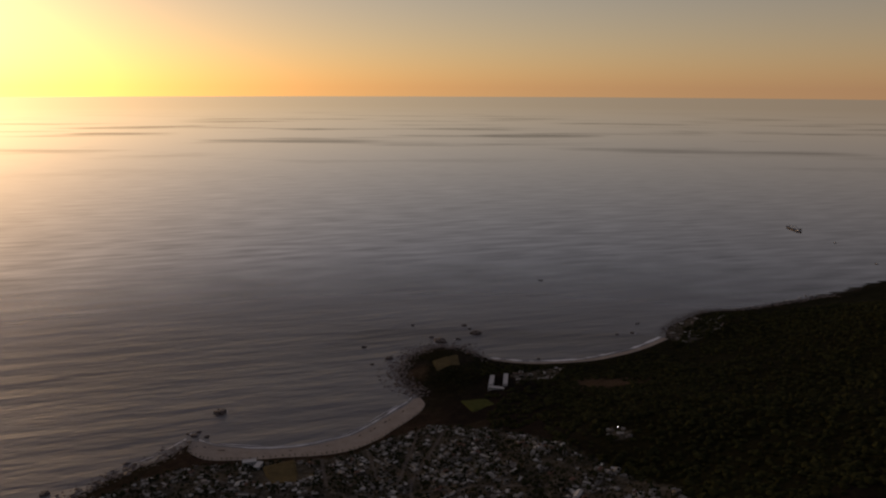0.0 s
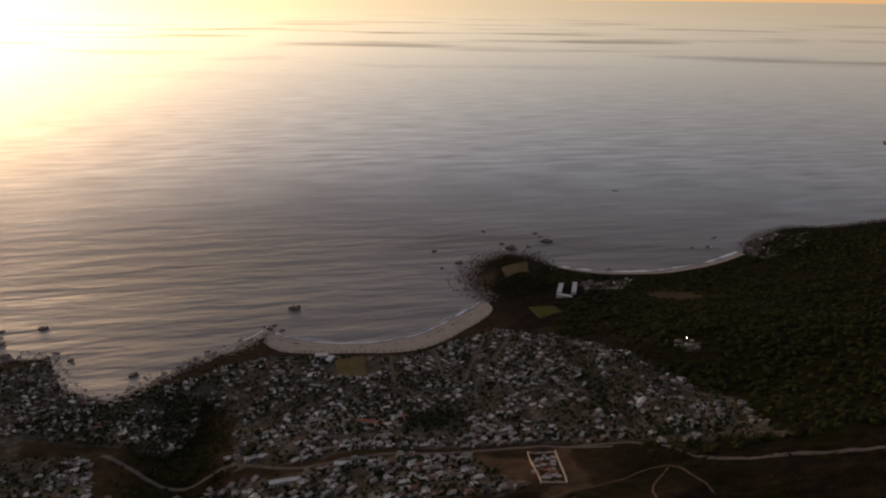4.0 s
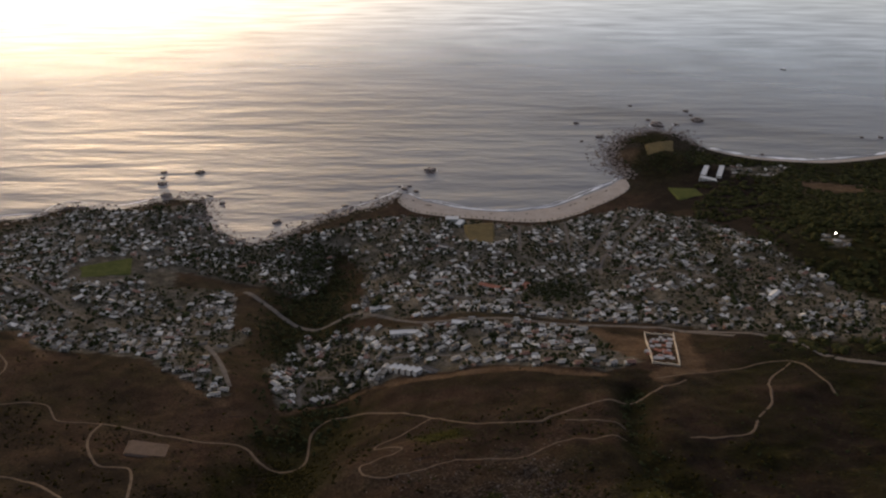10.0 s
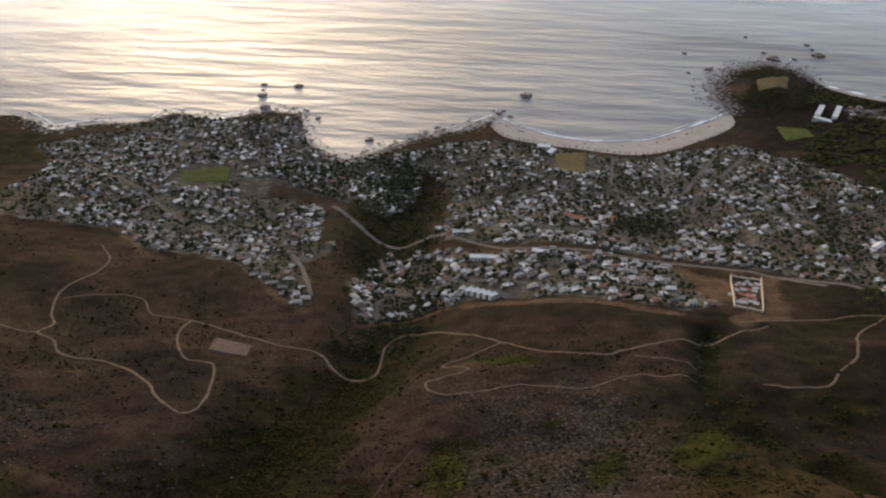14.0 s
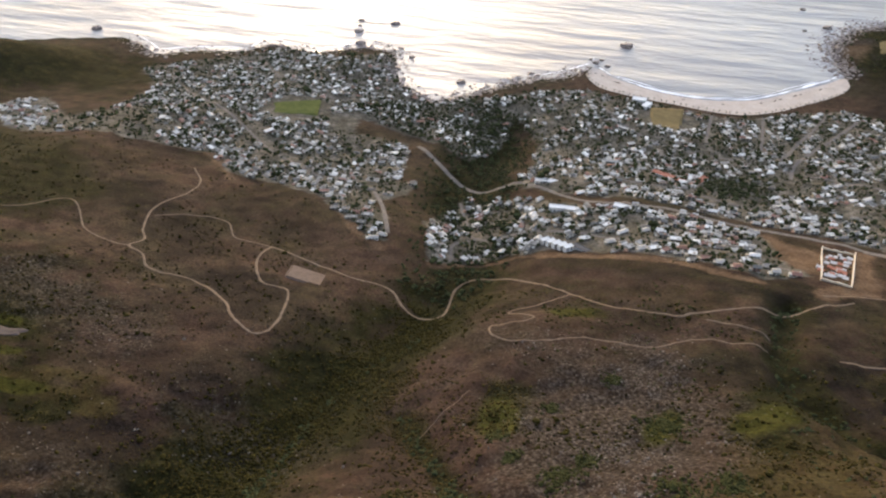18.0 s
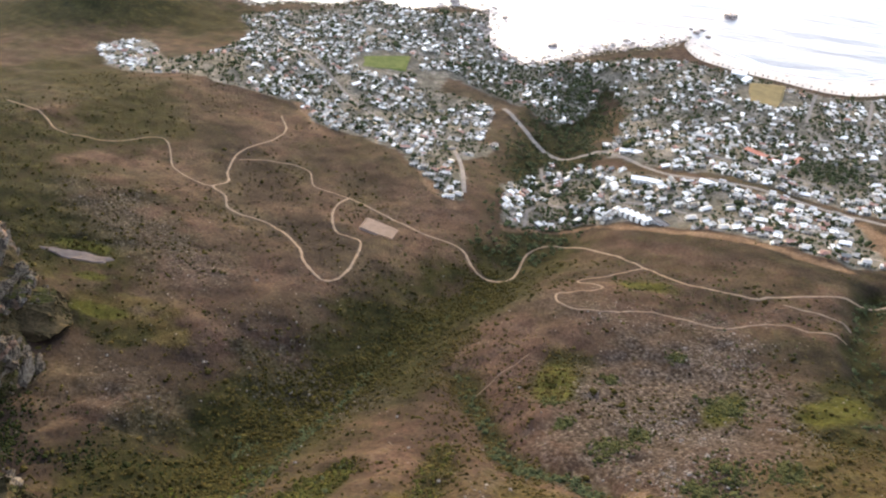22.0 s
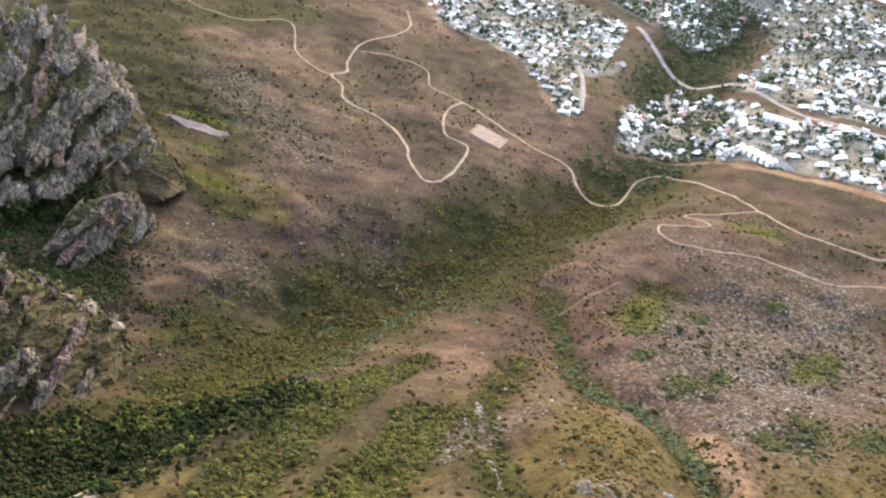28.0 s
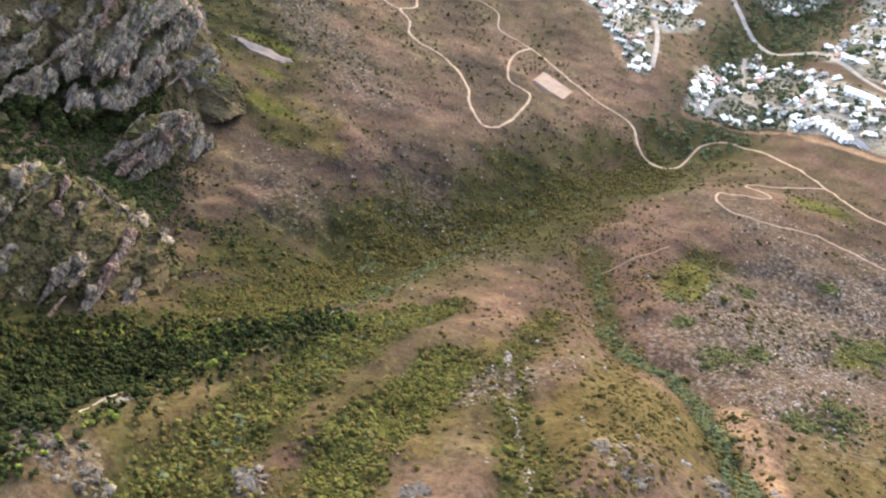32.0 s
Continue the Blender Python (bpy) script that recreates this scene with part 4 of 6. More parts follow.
def clump(seed, lumps, jag=0.3, squash=0.8, trunk=0.0):
    """Several lumps grown together, about two metres wide, on the ground or on a stem."""
    rng = np.random.default_rng(seed)
    vs, fs, k = [], [], 0
    for i in range(lumps):
        v, f = ball(seed * 17 + i, jag, squash)
        r = rng.uniform(0.5, 0.75) if lumps > 1 else 1.0
        a = i * 2.4 + rng.uniform(0, 1)
        away = 0.0 if lumps == 1 else rng.uniform(0.3, 0.6)
        v = v * r + [away * math.cos(a), away * math.sin(a), trunk + r * squash * rng.uniform(0.5, 1.1)]
        vs.append(v), fs.append(f + k)
        k += len(v)
    if trunk:
        t = np.array([(0.13, 0, -0.5), (-0.07, 0.11, -0.5), (-0.07, -0.11, -0.5), (0, 0, trunk + 0.7)])
        vs.append(t), fs.append(np.array([(0, 1, 3), (1, 2, 3), (2, 0, 3)]) + k)
    return np.concatenate(vs), np.concatenate(fs)


def scatter(name, places, radii, shapes, mat, label, category, sink=0.25, tall=(0.7, 1.1), seed=0):
    """Many alike pieces set on the ground and joined into one."""
    rng = np.random.default_rng(seed + 77)
    verts, faces, k = [], [], 0
    pick = rng.integers(0, len(shapes), len(places))
    z = height(places[:, 0], places[:, 1]) if places.shape[1] == 2 else places[:, 2]
    for s, (v, f) in enumerate(shapes):
        here = np.where(pick == s)[0]
        if not len(here):
            continue
        a = rng.uniform(0, 6.283, len(here))
        c, sn, r = np.cos(a)[:, None], np.sin(a)[:, None], radii[here][:, None]
        up = r * rng.uniform(*tall, (len(here), 1))
        x = (v[None, :, 0] * c - v[None, :, 1] * sn) * r + places[here, 0][:, None]
        y = (v[None, :, 0] * sn + v[None, :, 1] * c) * r + places[here, 1][:, None]
        zz = v[None, :, 2] * up + (z[here] - sink * radii[here])[:, None]
        verts.append(np.stack([x, y, zz], -1).reshape(-1, 3))
        faces.append((f[None] + (np.arange(len(here)) * len(v))[:, None, None] + k).reshape(-1, 3))
        k += len(here) * len(v)
    me = fast_mesh(name, np.concatenate(verts), np.concatenate(faces), [mat])
    return tagged(new(name, me), label, category, kind="stuff")


def random_places(count, x0, x1, y0, y1, seed, keep=None):
    rng = np.random.default_rng(seed)
    p = np.stack([rng.uniform(x0, x1, count), rng.uniform(y0, y1, count)], 1)
    if keep is not None:
        p = p[rng.uniform(0, 1, count) < keep(p[:, 0], p[:, 1])]
    return p


def off_paths(x, y, gap=3.5):
    ok = np.ones(x.shape, bool)
    for points, wide in TRAILS + ROADS:
        ok &= line_distance(x, y, points)[0] > wide / 2 + gap
    for points in (CLAY_PAN, SERVICE_YARD):
        ok &= ~inside(x, y, points)
    return ok


CLAY_PAN = [(-672, 236), (-646, 257), (-601, 270), (-612, 250), (-641, 235)]
SERVICE_YARD = [(-553, 590), (-490, 591), (-472, 558), (-534, 555)]
STONE_SHAPES = [ball(k, 0.32, 0.75) for k in range(6)]


def stony(x, y):
    c = cover_of(x, y, 0 * x)[..., 2]
    return np.clip(c * 1.3, 0, 1) * off_paths(x, y, 1.0)


rng = np.random.default_rng(21)
spots = np.concatenate([random_places(26000, -190, 120, 230, 620, 31, lambda x, y: stony(x, y) * np.clip(0.3 + 0.8 * fractal(x, y, 40, 4, 44), 0.02, 1)), random_places(12000, -820, -260, 130, 420, 32, lambda x, y: stony(x, y) * np.clip(0.4 + 0.8 * fractal(x, y, 40, 3, 45), 0.03, 1)), random_places(700, -100, -55, 110, 230, 33, stony)])
scatter("scree", spots, rng.lognormal(-0.85, 0.5, len(spots)), STONE_SHAPES, BOULDER, "pale sandstone blocks strewn over the slope", "stones", 0.3)
spots = random_places(2200, -700, 150, 60, 640, 34, lambda x, y: off_paths(x, y) * 0.6)
scatter("scattered_stones", spots, rng.lognormal(-0.6, 0.4, len(spots)), STONE_SHAPES, BOULDER, "loose pale stones among the scrub", "stones", 0.3)
for k, (x, y) in enumerate(random_places(44, -460, 60, 170, 420, 35, lambda x, y: off_paths(x, y) * 1.0)):
    v, f = ball(100 + k, 0.34, 0.7)
    r = 0.8 + 0.9 * ((k * 37) % 10) / 10
    ob = new("boulder", fast_mesh("boulder", v * r, f, [BOULDER]))
    ob.matrix_world = pose(x, y, float(height(x, y)) + 0.25 * r, 0, 0, k * 50)
    tagged(ob, "large pale sandstone boulder on the heath slope", "boulder", "boulders on the slope")


def buttress(name, crest, slope, spread_to, label, seed, step=1.35, front=1.0, ledge=17.0, tilt=(0.35, 0.2, 0.9), body=0.6, bare_from=0.14, shaggy=0.0):
    """A rock spur: steep flanks under a crest, broken into leaning beds and clefts."""
    line = smooth_line(crest, step)
    c, s = line[:, :2], np.linspace(0, 1, len(line))
    top = line[:, 2] + 6 * fractal(s * len(c) * step, 0 * s, 24, 3, seed)
    tangent = np.gradient(c, axis=0)
    tangent /= np.linalg.norm(tangent, axis=1)[:, None] + 1e-9
    side = np.stack([tangent[:, 1], -tangent[:, 0]], 1)
    q = np.arange(-spread_to, spread_to + 0.1, step * 0.8)
    flank = np.where(q > 0, slope * front, slope)
    drop = np.abs(q) ** 1.06 * flank
    ends = np.clip(np.minimum(s / 0.1, (1 - s) / 0.06), 0, 1) ** 0.5
    wide = (0.2 + 0.8 * ends)[None, :]
    x = c[None, :, 0] + side[None, :, 0] * q[:, None] * wide
    y = c[None, :, 1] + side[None, :, 1] * q[:, None] * wide
    z = top[None, :] - drop[:, None] * wide
    ground = height(x, y)
    wx, wy = x + 7 * fractal(x + z, y, 30, 3, seed + 21), y + 7 * fractal(x, y + z, 30, 3, seed + 22)
    bed = (wx * tilt[0] + wy * tilt[1] + z * tilt[2]) / ledge + 0.3 * fractal(x, y + z, 45, 2, seed)
    run = s[None, :] * len(c) * step + 0.35 * z + 5 * fractal(x, y + z, 20, 3, seed + 5)
    b0, a0 = np.floor(bed).astype(np.int64), np.floor(run / (ledge * 1.7) + hashed(np.floor(bed).astype(np.int64), 0, seed + 8)).astype(np.int64)
    b1, a1 = np.floor(bed * 3.1).astype(np.int64), np.floor(run / (ledge * 0.42) + 0.4 * b0).astype(np.int64)
    a2 = np.floor(run / (ledge * 0.2) + 0.7 * b1).astype(np.int64)
    phase = bed - b0
    slab = np.interp(phase, [0, 0.1, 0.15, 0.7, 0.86, 1.0], [0.0, 0.1, 1.0, 0.8, 0.3, 0.0])
    size = np.clip(hashed(b0, a0, seed) * 1.1 + 0.15, 0.3, 1) * (0.55 + 0.6 * hashed(b0, 0 * a0, seed + 1))
    block = hashed(b1, a1, seed + 2) * 0.25 + hashed(b1, a2, seed + 4) * 0.25 + 0.15 * hashed(np.floor(bed * 7).astype(np.int64), a2, seed + 6)
    bare = slab * size
    fin = np.abs(fractal(run + 0.1 * z, 0.25 * z, 4.2 * ledge, 2, seed + 3))
    cleft = np.clip(1 - fin / 0.1, 0, 1)
    out = (bare * (1.0 + block) * (1 - 0.8 * cleft) + 0.25 * block - 0.5 * cleft) * ledge * body + 0.9 * fractal(x * 1.3 + z, y + z, 5, 2, seed + 9)
    out, sign = out * np.clip(np.abs(q)[:, None] / 6, 0.4, 1) * wide, np.sign(q)[:, None]
    x = x + side[None, :, 0] * out * sign * 0.75
    y = y + side[None, :, 1] * out * sign * 0.75
    z = z + out * 0.45 - 3
    # the foot of the flanks runs into the slope
    foot = np.clip((np.abs(q)[:, None] / spread_to - 0.62) / 0.38, 0, 1) ** 1.5
    z = z - foot * (22 + np.clip(z - ground, 0, 80))
    # the tip and the far end sink into the slope
    sinking = np.clip((s - 0.0) / 0.08, 0, 1) ** 0.6
    z = z - (1 - sinking)[None, :] * 34
    z = z - np.clip(1 - s / 0.22, 0, 1)[None, :] * 70 * np.clip((np.abs(q)[:, None] - 12) / 60, 0, 1)
    rocky = (z > ground + shaggy) & (bare - 0.25 * np.clip(fractal(x, y + z, 26, 2, seed + 30), -1, 1) > bare_from) & (foot < 0.5)
    slots = rocky[:-1, :-1].ravel() * 1
    me = fast_mesh(name, np.stack([x, y, z], -1).reshape(-1, 3), grid_faces(len(c), len(q)), [TALUS, CLIFF], slots)
    FACES[name] = (q, x, y, z, rocky, bare)
    return tagged(new(name, me), label, "cliff", kind="structure")


def cliff_material():
    """Layered grey sandstone with rusty beds, dark clefts, and heath on the ledges."""
    m, n, link, shader = material("layered_sandstone", 0.95)
    coords = place_coords(n, link)
    big, small = noise_node(n, link, coords, 16, 5), noise_node(n, link, coords, 2.2, 4, 0.7)
    streak = noise_node(n, link, place_coords(n, link, (0.16, 0.16, 0.035)), 1.0, 4)
    stone = ramp(n, link, small, [(0.3, (0.0272, 0.0234, 0.0197)), (0.5, (0.0719, 0.0627, 0.0544)), (0.7, (0.1588, 0.1436, 0.1270))])
    stone = mix(n, link, ramp(n, link, streak, [(0.48, (0, 0, 0)), (0.68, (0.75, 0.75, 0.75))]), stone, (0.17, 0.105, 0.07))
    stone = mix(n, link, 1.0, stone, ramp(n, link, big, [(0.35, (0.5, 0.48, 0.45)), (0.62, (1.25, 1.25, 1.25))]), "MULTIPLY")
    geo = n.new("ShaderNodeNewGeometry")
    xyz = n.new("ShaderNodeSeparateXYZ")
    link.new(geo.outputs["True Normal"], xyz.inputs[0])
    level = n.new("ShaderNodeMath")
    level.operation = "ADD"
    link.new(xyz.outputs[2], level.inputs[0]), link.new(big, level.inputs[1])
    green = ramp(n, link, small, [(0.3, (0.0136, 0.0151, 0.0053)), (0.7, (0.0529, 0.0499, 0.0166))])
    colour = mix(n, link, ramp(n, link, level.outputs[0], [(0.56, (0, 0, 0)), (0.66, (1, 1, 1))]), stone, green)
    half = n.new("ShaderNodeMath")
    half.operation, half.inputs[1].default_value = "MULTIPLY", 0.5
    link.new(level.outputs[0], half.inputs[0])
    link.new(half.outputs[0], colour.node.inputs[0].links[0].from_node.inputs[0])
    link.new(colour, shader.inputs["Base Color"])
    bump(n, link, shader, small, 0.9, 1.2)
    return m


CLIFF = cliff_material()
ROCK_RIB = mottled("ribbed_sandstone", (0.0247, 0.0191, 0.0136), (0.1057, 0.0889, 0.0659), 9, 0.95, 1.0, 0.0, 0.22)
RUSTY_RIB = mottled("rusty_sandstone", (0.0459, 0.0275, 0.0195), (0.1319, 0.0946, 0.0717), 9, 0.95, 1.0, 0.0, 0.22)
TALUS = mottled("heath_on_talus", (0.0138, 0.0125, 0.0065), (0.0585, 0.0448, 0.0242), 16, 0.95, 0.6)
FACES = {}
CLIFF_UPPER = buttress("cliff_upper", [(-588, 190, 352), (-600, 180, 420), (-618, 163, 468), (-628, 150, 512), (-610, 118, 540), (-596, 70, 562), (-560, -40, 600), (-500, -170, 640)], 1.3, 112,
         "tall layered grey sandstone buttress with rusty beds", 3, front=1.5, body=0.95, bare_from=0.3, shaggy=26)
CLIFF_MIDDLE = buttress("cliff_middle", [(-484, 142, 384), (-480, 120, 412), (-469, 86, 430), (-456, 58, 428), (-446, 30, 415)], 1.5, 26, "leaning grey sandstone outcrop above the ravine", 5, 1.2, ledge=11)
CLIFF_LOWER = buttress("cliff_lower", [(-362, 70, 408), (-354, 50, 452), (-340, 36, 500), (-318, 16, 545), (-300, 0, 572), (-290, -60, 610), (-280, -130, 650)], 1.35, 62, "broken sandstone cliff over the wooded ravine", 7, 1.2, ledge=11, tilt=(0.61, 0.42, -0.67), body=0.8, bare_from=0.8, shaggy=10)


def rock_rib(parent, a, b, thick, tall, seed):
    """A jagged rib of tilted sandstone standing out of a cliff, from a to b."""
    a, b = Vector(a), Vector(b)
    along = (b - a).normalized()
    out = Vector((0.72, -0.12, 0.68))
    out = (out - along * out.dot(along)).normalized()
    wide = along.cross(out)
    length = (b - a).length
    n, m = max(12, int(length / 0.6)), 28
    u = np.linspace(-0.08, 1.08, n)
    v = np.linspace(0, 2 * math.pi, m, endpoint=False)
    uu, vv = np.meshgrid(u, v, indexing="ij")
    run = uu * length
    fat = np.clip(np.minimum(uu + 0.1, 1.1 - uu) * 7, 0.02, 1) ** 0.5 * np.clip(0.7 + 0.8 * value_noise(run, 0 * run, 10, seed + 2), 0.2, 1.05)
    seg = np.floor(run / 2.3 + 0.9 * value_noise(run, vv * 2, 7, seed)).astype(np.int64)
    chunk = hashed(seg, 0 * seg, seed) - 0.5
    cx, cz = np.cos(vv), np.sin(vv)
    p = np.sign(cx) * np.abs(cx) ** 0.6 * thick / 2
    q = np.sign(cz) * np.abs(cz) ** 0.6 * tall
    grain = 1.3 * fractal(run + 31 * seed, p * 2 + q, 7, 4, seed) + 1.1 * fractal(run * 0.6, p * 3 - q * 2, 2.6, 3, seed + 4)
    layer = hashed(np.floor(cz * 3.2 + 0.3 * chunk).astype(np.int64), seg, seed + 3) - 0.5
    swell = 1 + 0.3 * grain + 0.35 * chunk
    p, q = p * fat * (1 + 0.3 * grain + 0.25 * chunk + 0.35 * layer), q * fat * swell + chunk * tall * 0.18
    xyz = [a[k] + along[k] * run + wide[k] * p + out[k] * q for k in range(3)]
    i = np.arange(n * m).reshape(n, m)
    faces = np.stack([i[:-1], np.roll(i[:-1], -1, 1), np.roll(i[1:], -1, 1), i[1:]], -1).reshape(-1, 4)
    part("rock_rib", fast_mesh("rock_rib", np.stack(xyz, -1).reshape(-1, 3), faces, [ROCK_RIB]), parent)


UPPER_RIBS = [((-530, 72, 487), (-637, 159, 496)), ((-514, 55, 472), (-603, 151, 488)), ((-516, 87, 451), (-610, 172, 440)), ((-519, 108, 437), (-570, 165, 447)),
              ((-516, 124, 419), (-550, 174, 414)), ((-552, 82, 512), (-640, 140, 525)), ((-539, 94, 482), (-598, 139, 508)), ((-506, 91, 433), (-532, 119, 445))]
UPPER_RIBS_SOUTH = [((-487, 0, 479), (-523, 68, 484)), ((-500, 7, 491), (-531, 49, 498)), ((-514, 90, 444), (-540, 112, 460)), ((-508, 69, 454), (-560, 122, 474)), ((-507, 51, 464), (-541, 91, 483)),
                    ((-500, -40, 510), (-545, 40, 530)), ((-480, -60, 500), (-515, 10, 515)), ((-470, -30, 478), (-500, 30, 482)), ((-520, -30, 545), (-560, 50, 550)), ((-560, 40, 545), (-590, 100, 548))]
MIDDLE_RIBS = [((-447, 49, 419), (-476, 116, 418)), ((-434, 61, 406), (-471, 128, 399)), ((-440, 55, 412), (-474, 123, 409)), ((-450, 70, 424), (-480, 124, 412))]
LOWER_RIBS = [((-279, -9, 555), (-300, 10, 566)), ((-285, 0, 553), (-318, 24, 540)), ((-282, 12, 539), (-303, 24, 541)), ((-286, 22, 530), (-324, 36, 504)), ((-300, 46, 490), (-330, 34, 510)),
              ((-277, -15, 550), (-290, 2, 559)), ((-254, 13, 497), (-287, 43, 496)), ((-248, 23, 484), (-318, 60, 452)), ((-254, -3, 508), (-267, 14, 516)), ((-250, -16, 511), (-265, 8, 519)),
              ((-240, -16, 508), (-250, -4, 507)), ((-236, 0, 500), (-254, 10, 498)), ((-260, -25, 534), (-269, -14, 539)), ((-270, -40, 560), (-284, -20, 566)), ((-262, -60, 565), (-278, -36, 575))]


def face_blocks(parent, name, count, long, heath, seed):
    """Loose and half-buried blocks over the bare beds of a cliff, all leaning with the beds, and heath on its ledges."""
    q, x, y, z, rocky, bare = FACES[name]
    rng = np.random.default_rng(seed)
    for kind, label, amount, mat, shapes in (("blocks", "pale broken sandstone blocks standing out of the beds", count, FACE_BLOCK, [ball(700 + k, 0.45, 0.8) for k in range(8)]),
                                             ("ledge_heath", "green and brown heath on the ledges", heath, LEDGE_LEAF, [clump(720 + k, 1, 0.4, 0.7) for k in range(6)])):
        rows, cols = np.where(rocky & (bare > 0.3) if kind == "blocks" else ~rocky)
        ok = (rows > 0) & (rows < len(q) - 2) & (cols < x.shape[1] - 2)
        rows, cols = rows[ok], cols[ok]
        pick = rng.integers(0, len(rows), amount)
        i, j = rows[pick], cols[pick]
        u = rng.uniform(0, 1, amount)
        px, py, pz = x[i, j] * (1 - u) + x[i + 1, j] * u, y[i, j] * (1 - u) + y[i + 1, j] * u, z[i, j] * (1 - u) + z[i + 1, j] * u
        keep = pz > height(px, py) - 2
        px, py, pz = px[keep], py[keep], pz[keep]
        n = len(px)
        size = rng.lognormal(-0.1, 0.5, n)[:, None]
        lean = np.array([-0.62, 0.55, 0.3]) if name != "cliff_lower" else np.array([-0.6, 0.45, -0.5])
        lean = lean / np.linalg.norm(lean)
        verts, faces, k = [], [], 0
        which = rng.integers(0, len(shapes), n)
        for s, (v, f) in enumerate(shapes):
            here = np.where(which == s)[0]
            a = rng.uniform(0, 6.283, len(here))[:, None]
            bx, by = v[None, :, 0] * np.cos(a) - v[None, :, 1] * np.sin(a), v[None, :, 0] * np.sin(a) + v[None, :, 1] * np.cos(a)
            p = np.stack([bx, by, np.broadcast_to(v[None, :, 2], bx.shape)], -1) * size[here][:, :, None]
            if kind == "blocks":
                stretch = (long * rng.uniform(0.3, 1.0, len(here)))[:, None, None]
                p = p + (p @ lean)[..., None] * lean * stretch
            p = p + np.stack([px, py, pz], -1)[here][:, None, :]
            verts.append(p.reshape(-1, 3))
            faces.append((f[None] + (np.arange(len(here)) * len(v))[:, None, None] + k).reshape(-1, 3))
            k += p.shape[0] * p.shape[1]
        ob = part(kind, fast_mesh(kind, np.concatenate(verts), np.concatenate(faces), [mat]), parent)
        tagged(ob, label, kind="stuff")


FACE_BLOCK = mottled("broken_sandstone", (0.0221, 0.0181, 0.0138), (0.1062, 0.0906, 0.0705), 3.5, 0.95, 0.8, 0.6, 0.3)
LEDGE_LEAF = mottled("ledge_heath_leaves", (0.0104, 0.0109, 0.0052), (0.0538, 0.0486, 0.0181), 7, 0.95, 0.4, 0.5)
for name, parent, count, long, heath in (("cliff_upper", CLIFF_UPPER, 5000, 2.2, 9000), ("cliff_lower", CLIFF_LOWER, 2200, 1.6, 12000), ("cliff_middle", CLIFF_MIDDLE, 1400, 2.2, 1800)):
    face_blocks(parent, name, count, long, heath, 5 + len(name))
for parent, ribs, thick, tall in ((CLIFF_UPPER, UPPER_RIBS, 9, 6), (CLIFF_UPPER, UPPER_RIBS_SOUTH, 8, 5), (CLIFF_MIDDLE, MIDDLE_RIBS, 8, 7), (CLIFF_LOWER, LOWER_RIBS, 6, 5)):
    for k, (a, b) in enumerate(ribs):
        rock_rib(parent, a, b, thick * (0.8 + 0.4 * ((k * 7) % 5) / 5), tall, k + int(thick) * 13)
        if k % 4 == 2:
            parent.children[-1].data.materials[0] = RUSTY_RIB



def crag(cx, cy, reach, count, seed):
    """A low outcrop of broken rock on the slope."""
    base = tagged(new("crag"), "low grey outcrop of broken sandstone with heath between", "outcrop", "crags below the viewpoint")
    base.matrix_basis = pose(cx, cy, float(height(cx, cy)))
    rng = np.random.default_rng(seed)
    for k in range(count):
        a, r = rng.uniform(0, 6.283), reach * math.sqrt(rng.uniform(0, 1))
        x, y, size = cx + r * math.cos(a), cy + 0.6 * r * math.sin(a), rng.lognormal(-0.25, 0.5)
        v, f = ball(500 + seed * 40 + k, 0.42, 0.6)
        v = v * [size * rng.uniform(1.2, 2.6), size, size]
        part("rock", fast_mesh("rock", v, np.asarray(f), [ROCK_RIB]), base, at=pose(x - cx, y - cy, float(height(x, y)) - float(height(cx, cy)) - 0.2 * size, rng.uniform(-12, 12), rng.uniform(-30, 0), rng.uniform(30, 80)))


for spot in ((-108, -22, 14, 90, 1), (-92, -8, 12, 80, 6), (-80, -4, 8, 40, 8), (-62, 42, 10, 64, 2), (-29, 92, 5, 24, 3), (2, 176, 15, 70, 4), (27, 212, 8, 60, 5)):
    crag(*spot)
GORGE = [(-70, -70), (-92, -34), (-112, -10), (-128, 14), (-158, 46), (-163, 84), (-160, 117), (-178, 118), (-190, 92), (-200, 70), (-205, 48), (-212, 25), (-222, 5), (-226, -20), (-222, -50), (-190, -110)]


def in_gorge(x, y, soft=26.0):
    """1 inside the gorge, fading out over its rim."""
    d = line_distance(x, y, GORGE + GORGE[:1])[0] + 6 * fractal(x, y, 30, 3, 47)
    return np.where(inside(x, y, GORGE), np.clip(0.45 + d / 30, 0, 1), 0.45 * np.clip(1 - d / soft, 0, 1) ** 1.5)


BROOK = [(-120, -3), (-126, 3), (-132, 9), (-141, 15), (-147, 22)]
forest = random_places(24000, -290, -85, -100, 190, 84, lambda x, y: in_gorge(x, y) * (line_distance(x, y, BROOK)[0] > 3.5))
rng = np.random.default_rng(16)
# deep shade of the gorge is carried by the trees' darkened leaf colour
scatter("ravine_forest", forest, rng.lognormal(0.3, 0.3, len(forest)), [clump(160 + k, 2, 0.4, 0.95, 0.7) for k in range(8)], SHADE_LEAF, "trees crowding the deep ravine, leaves darkened for its shade", "trees", 0.1, (0.8, 1.6), 14)
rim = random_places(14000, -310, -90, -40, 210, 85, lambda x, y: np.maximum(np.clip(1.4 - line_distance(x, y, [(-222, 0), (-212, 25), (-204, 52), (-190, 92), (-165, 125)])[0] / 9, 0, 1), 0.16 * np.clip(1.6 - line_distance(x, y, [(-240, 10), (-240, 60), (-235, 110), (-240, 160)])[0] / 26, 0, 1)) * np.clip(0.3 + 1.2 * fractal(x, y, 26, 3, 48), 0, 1))
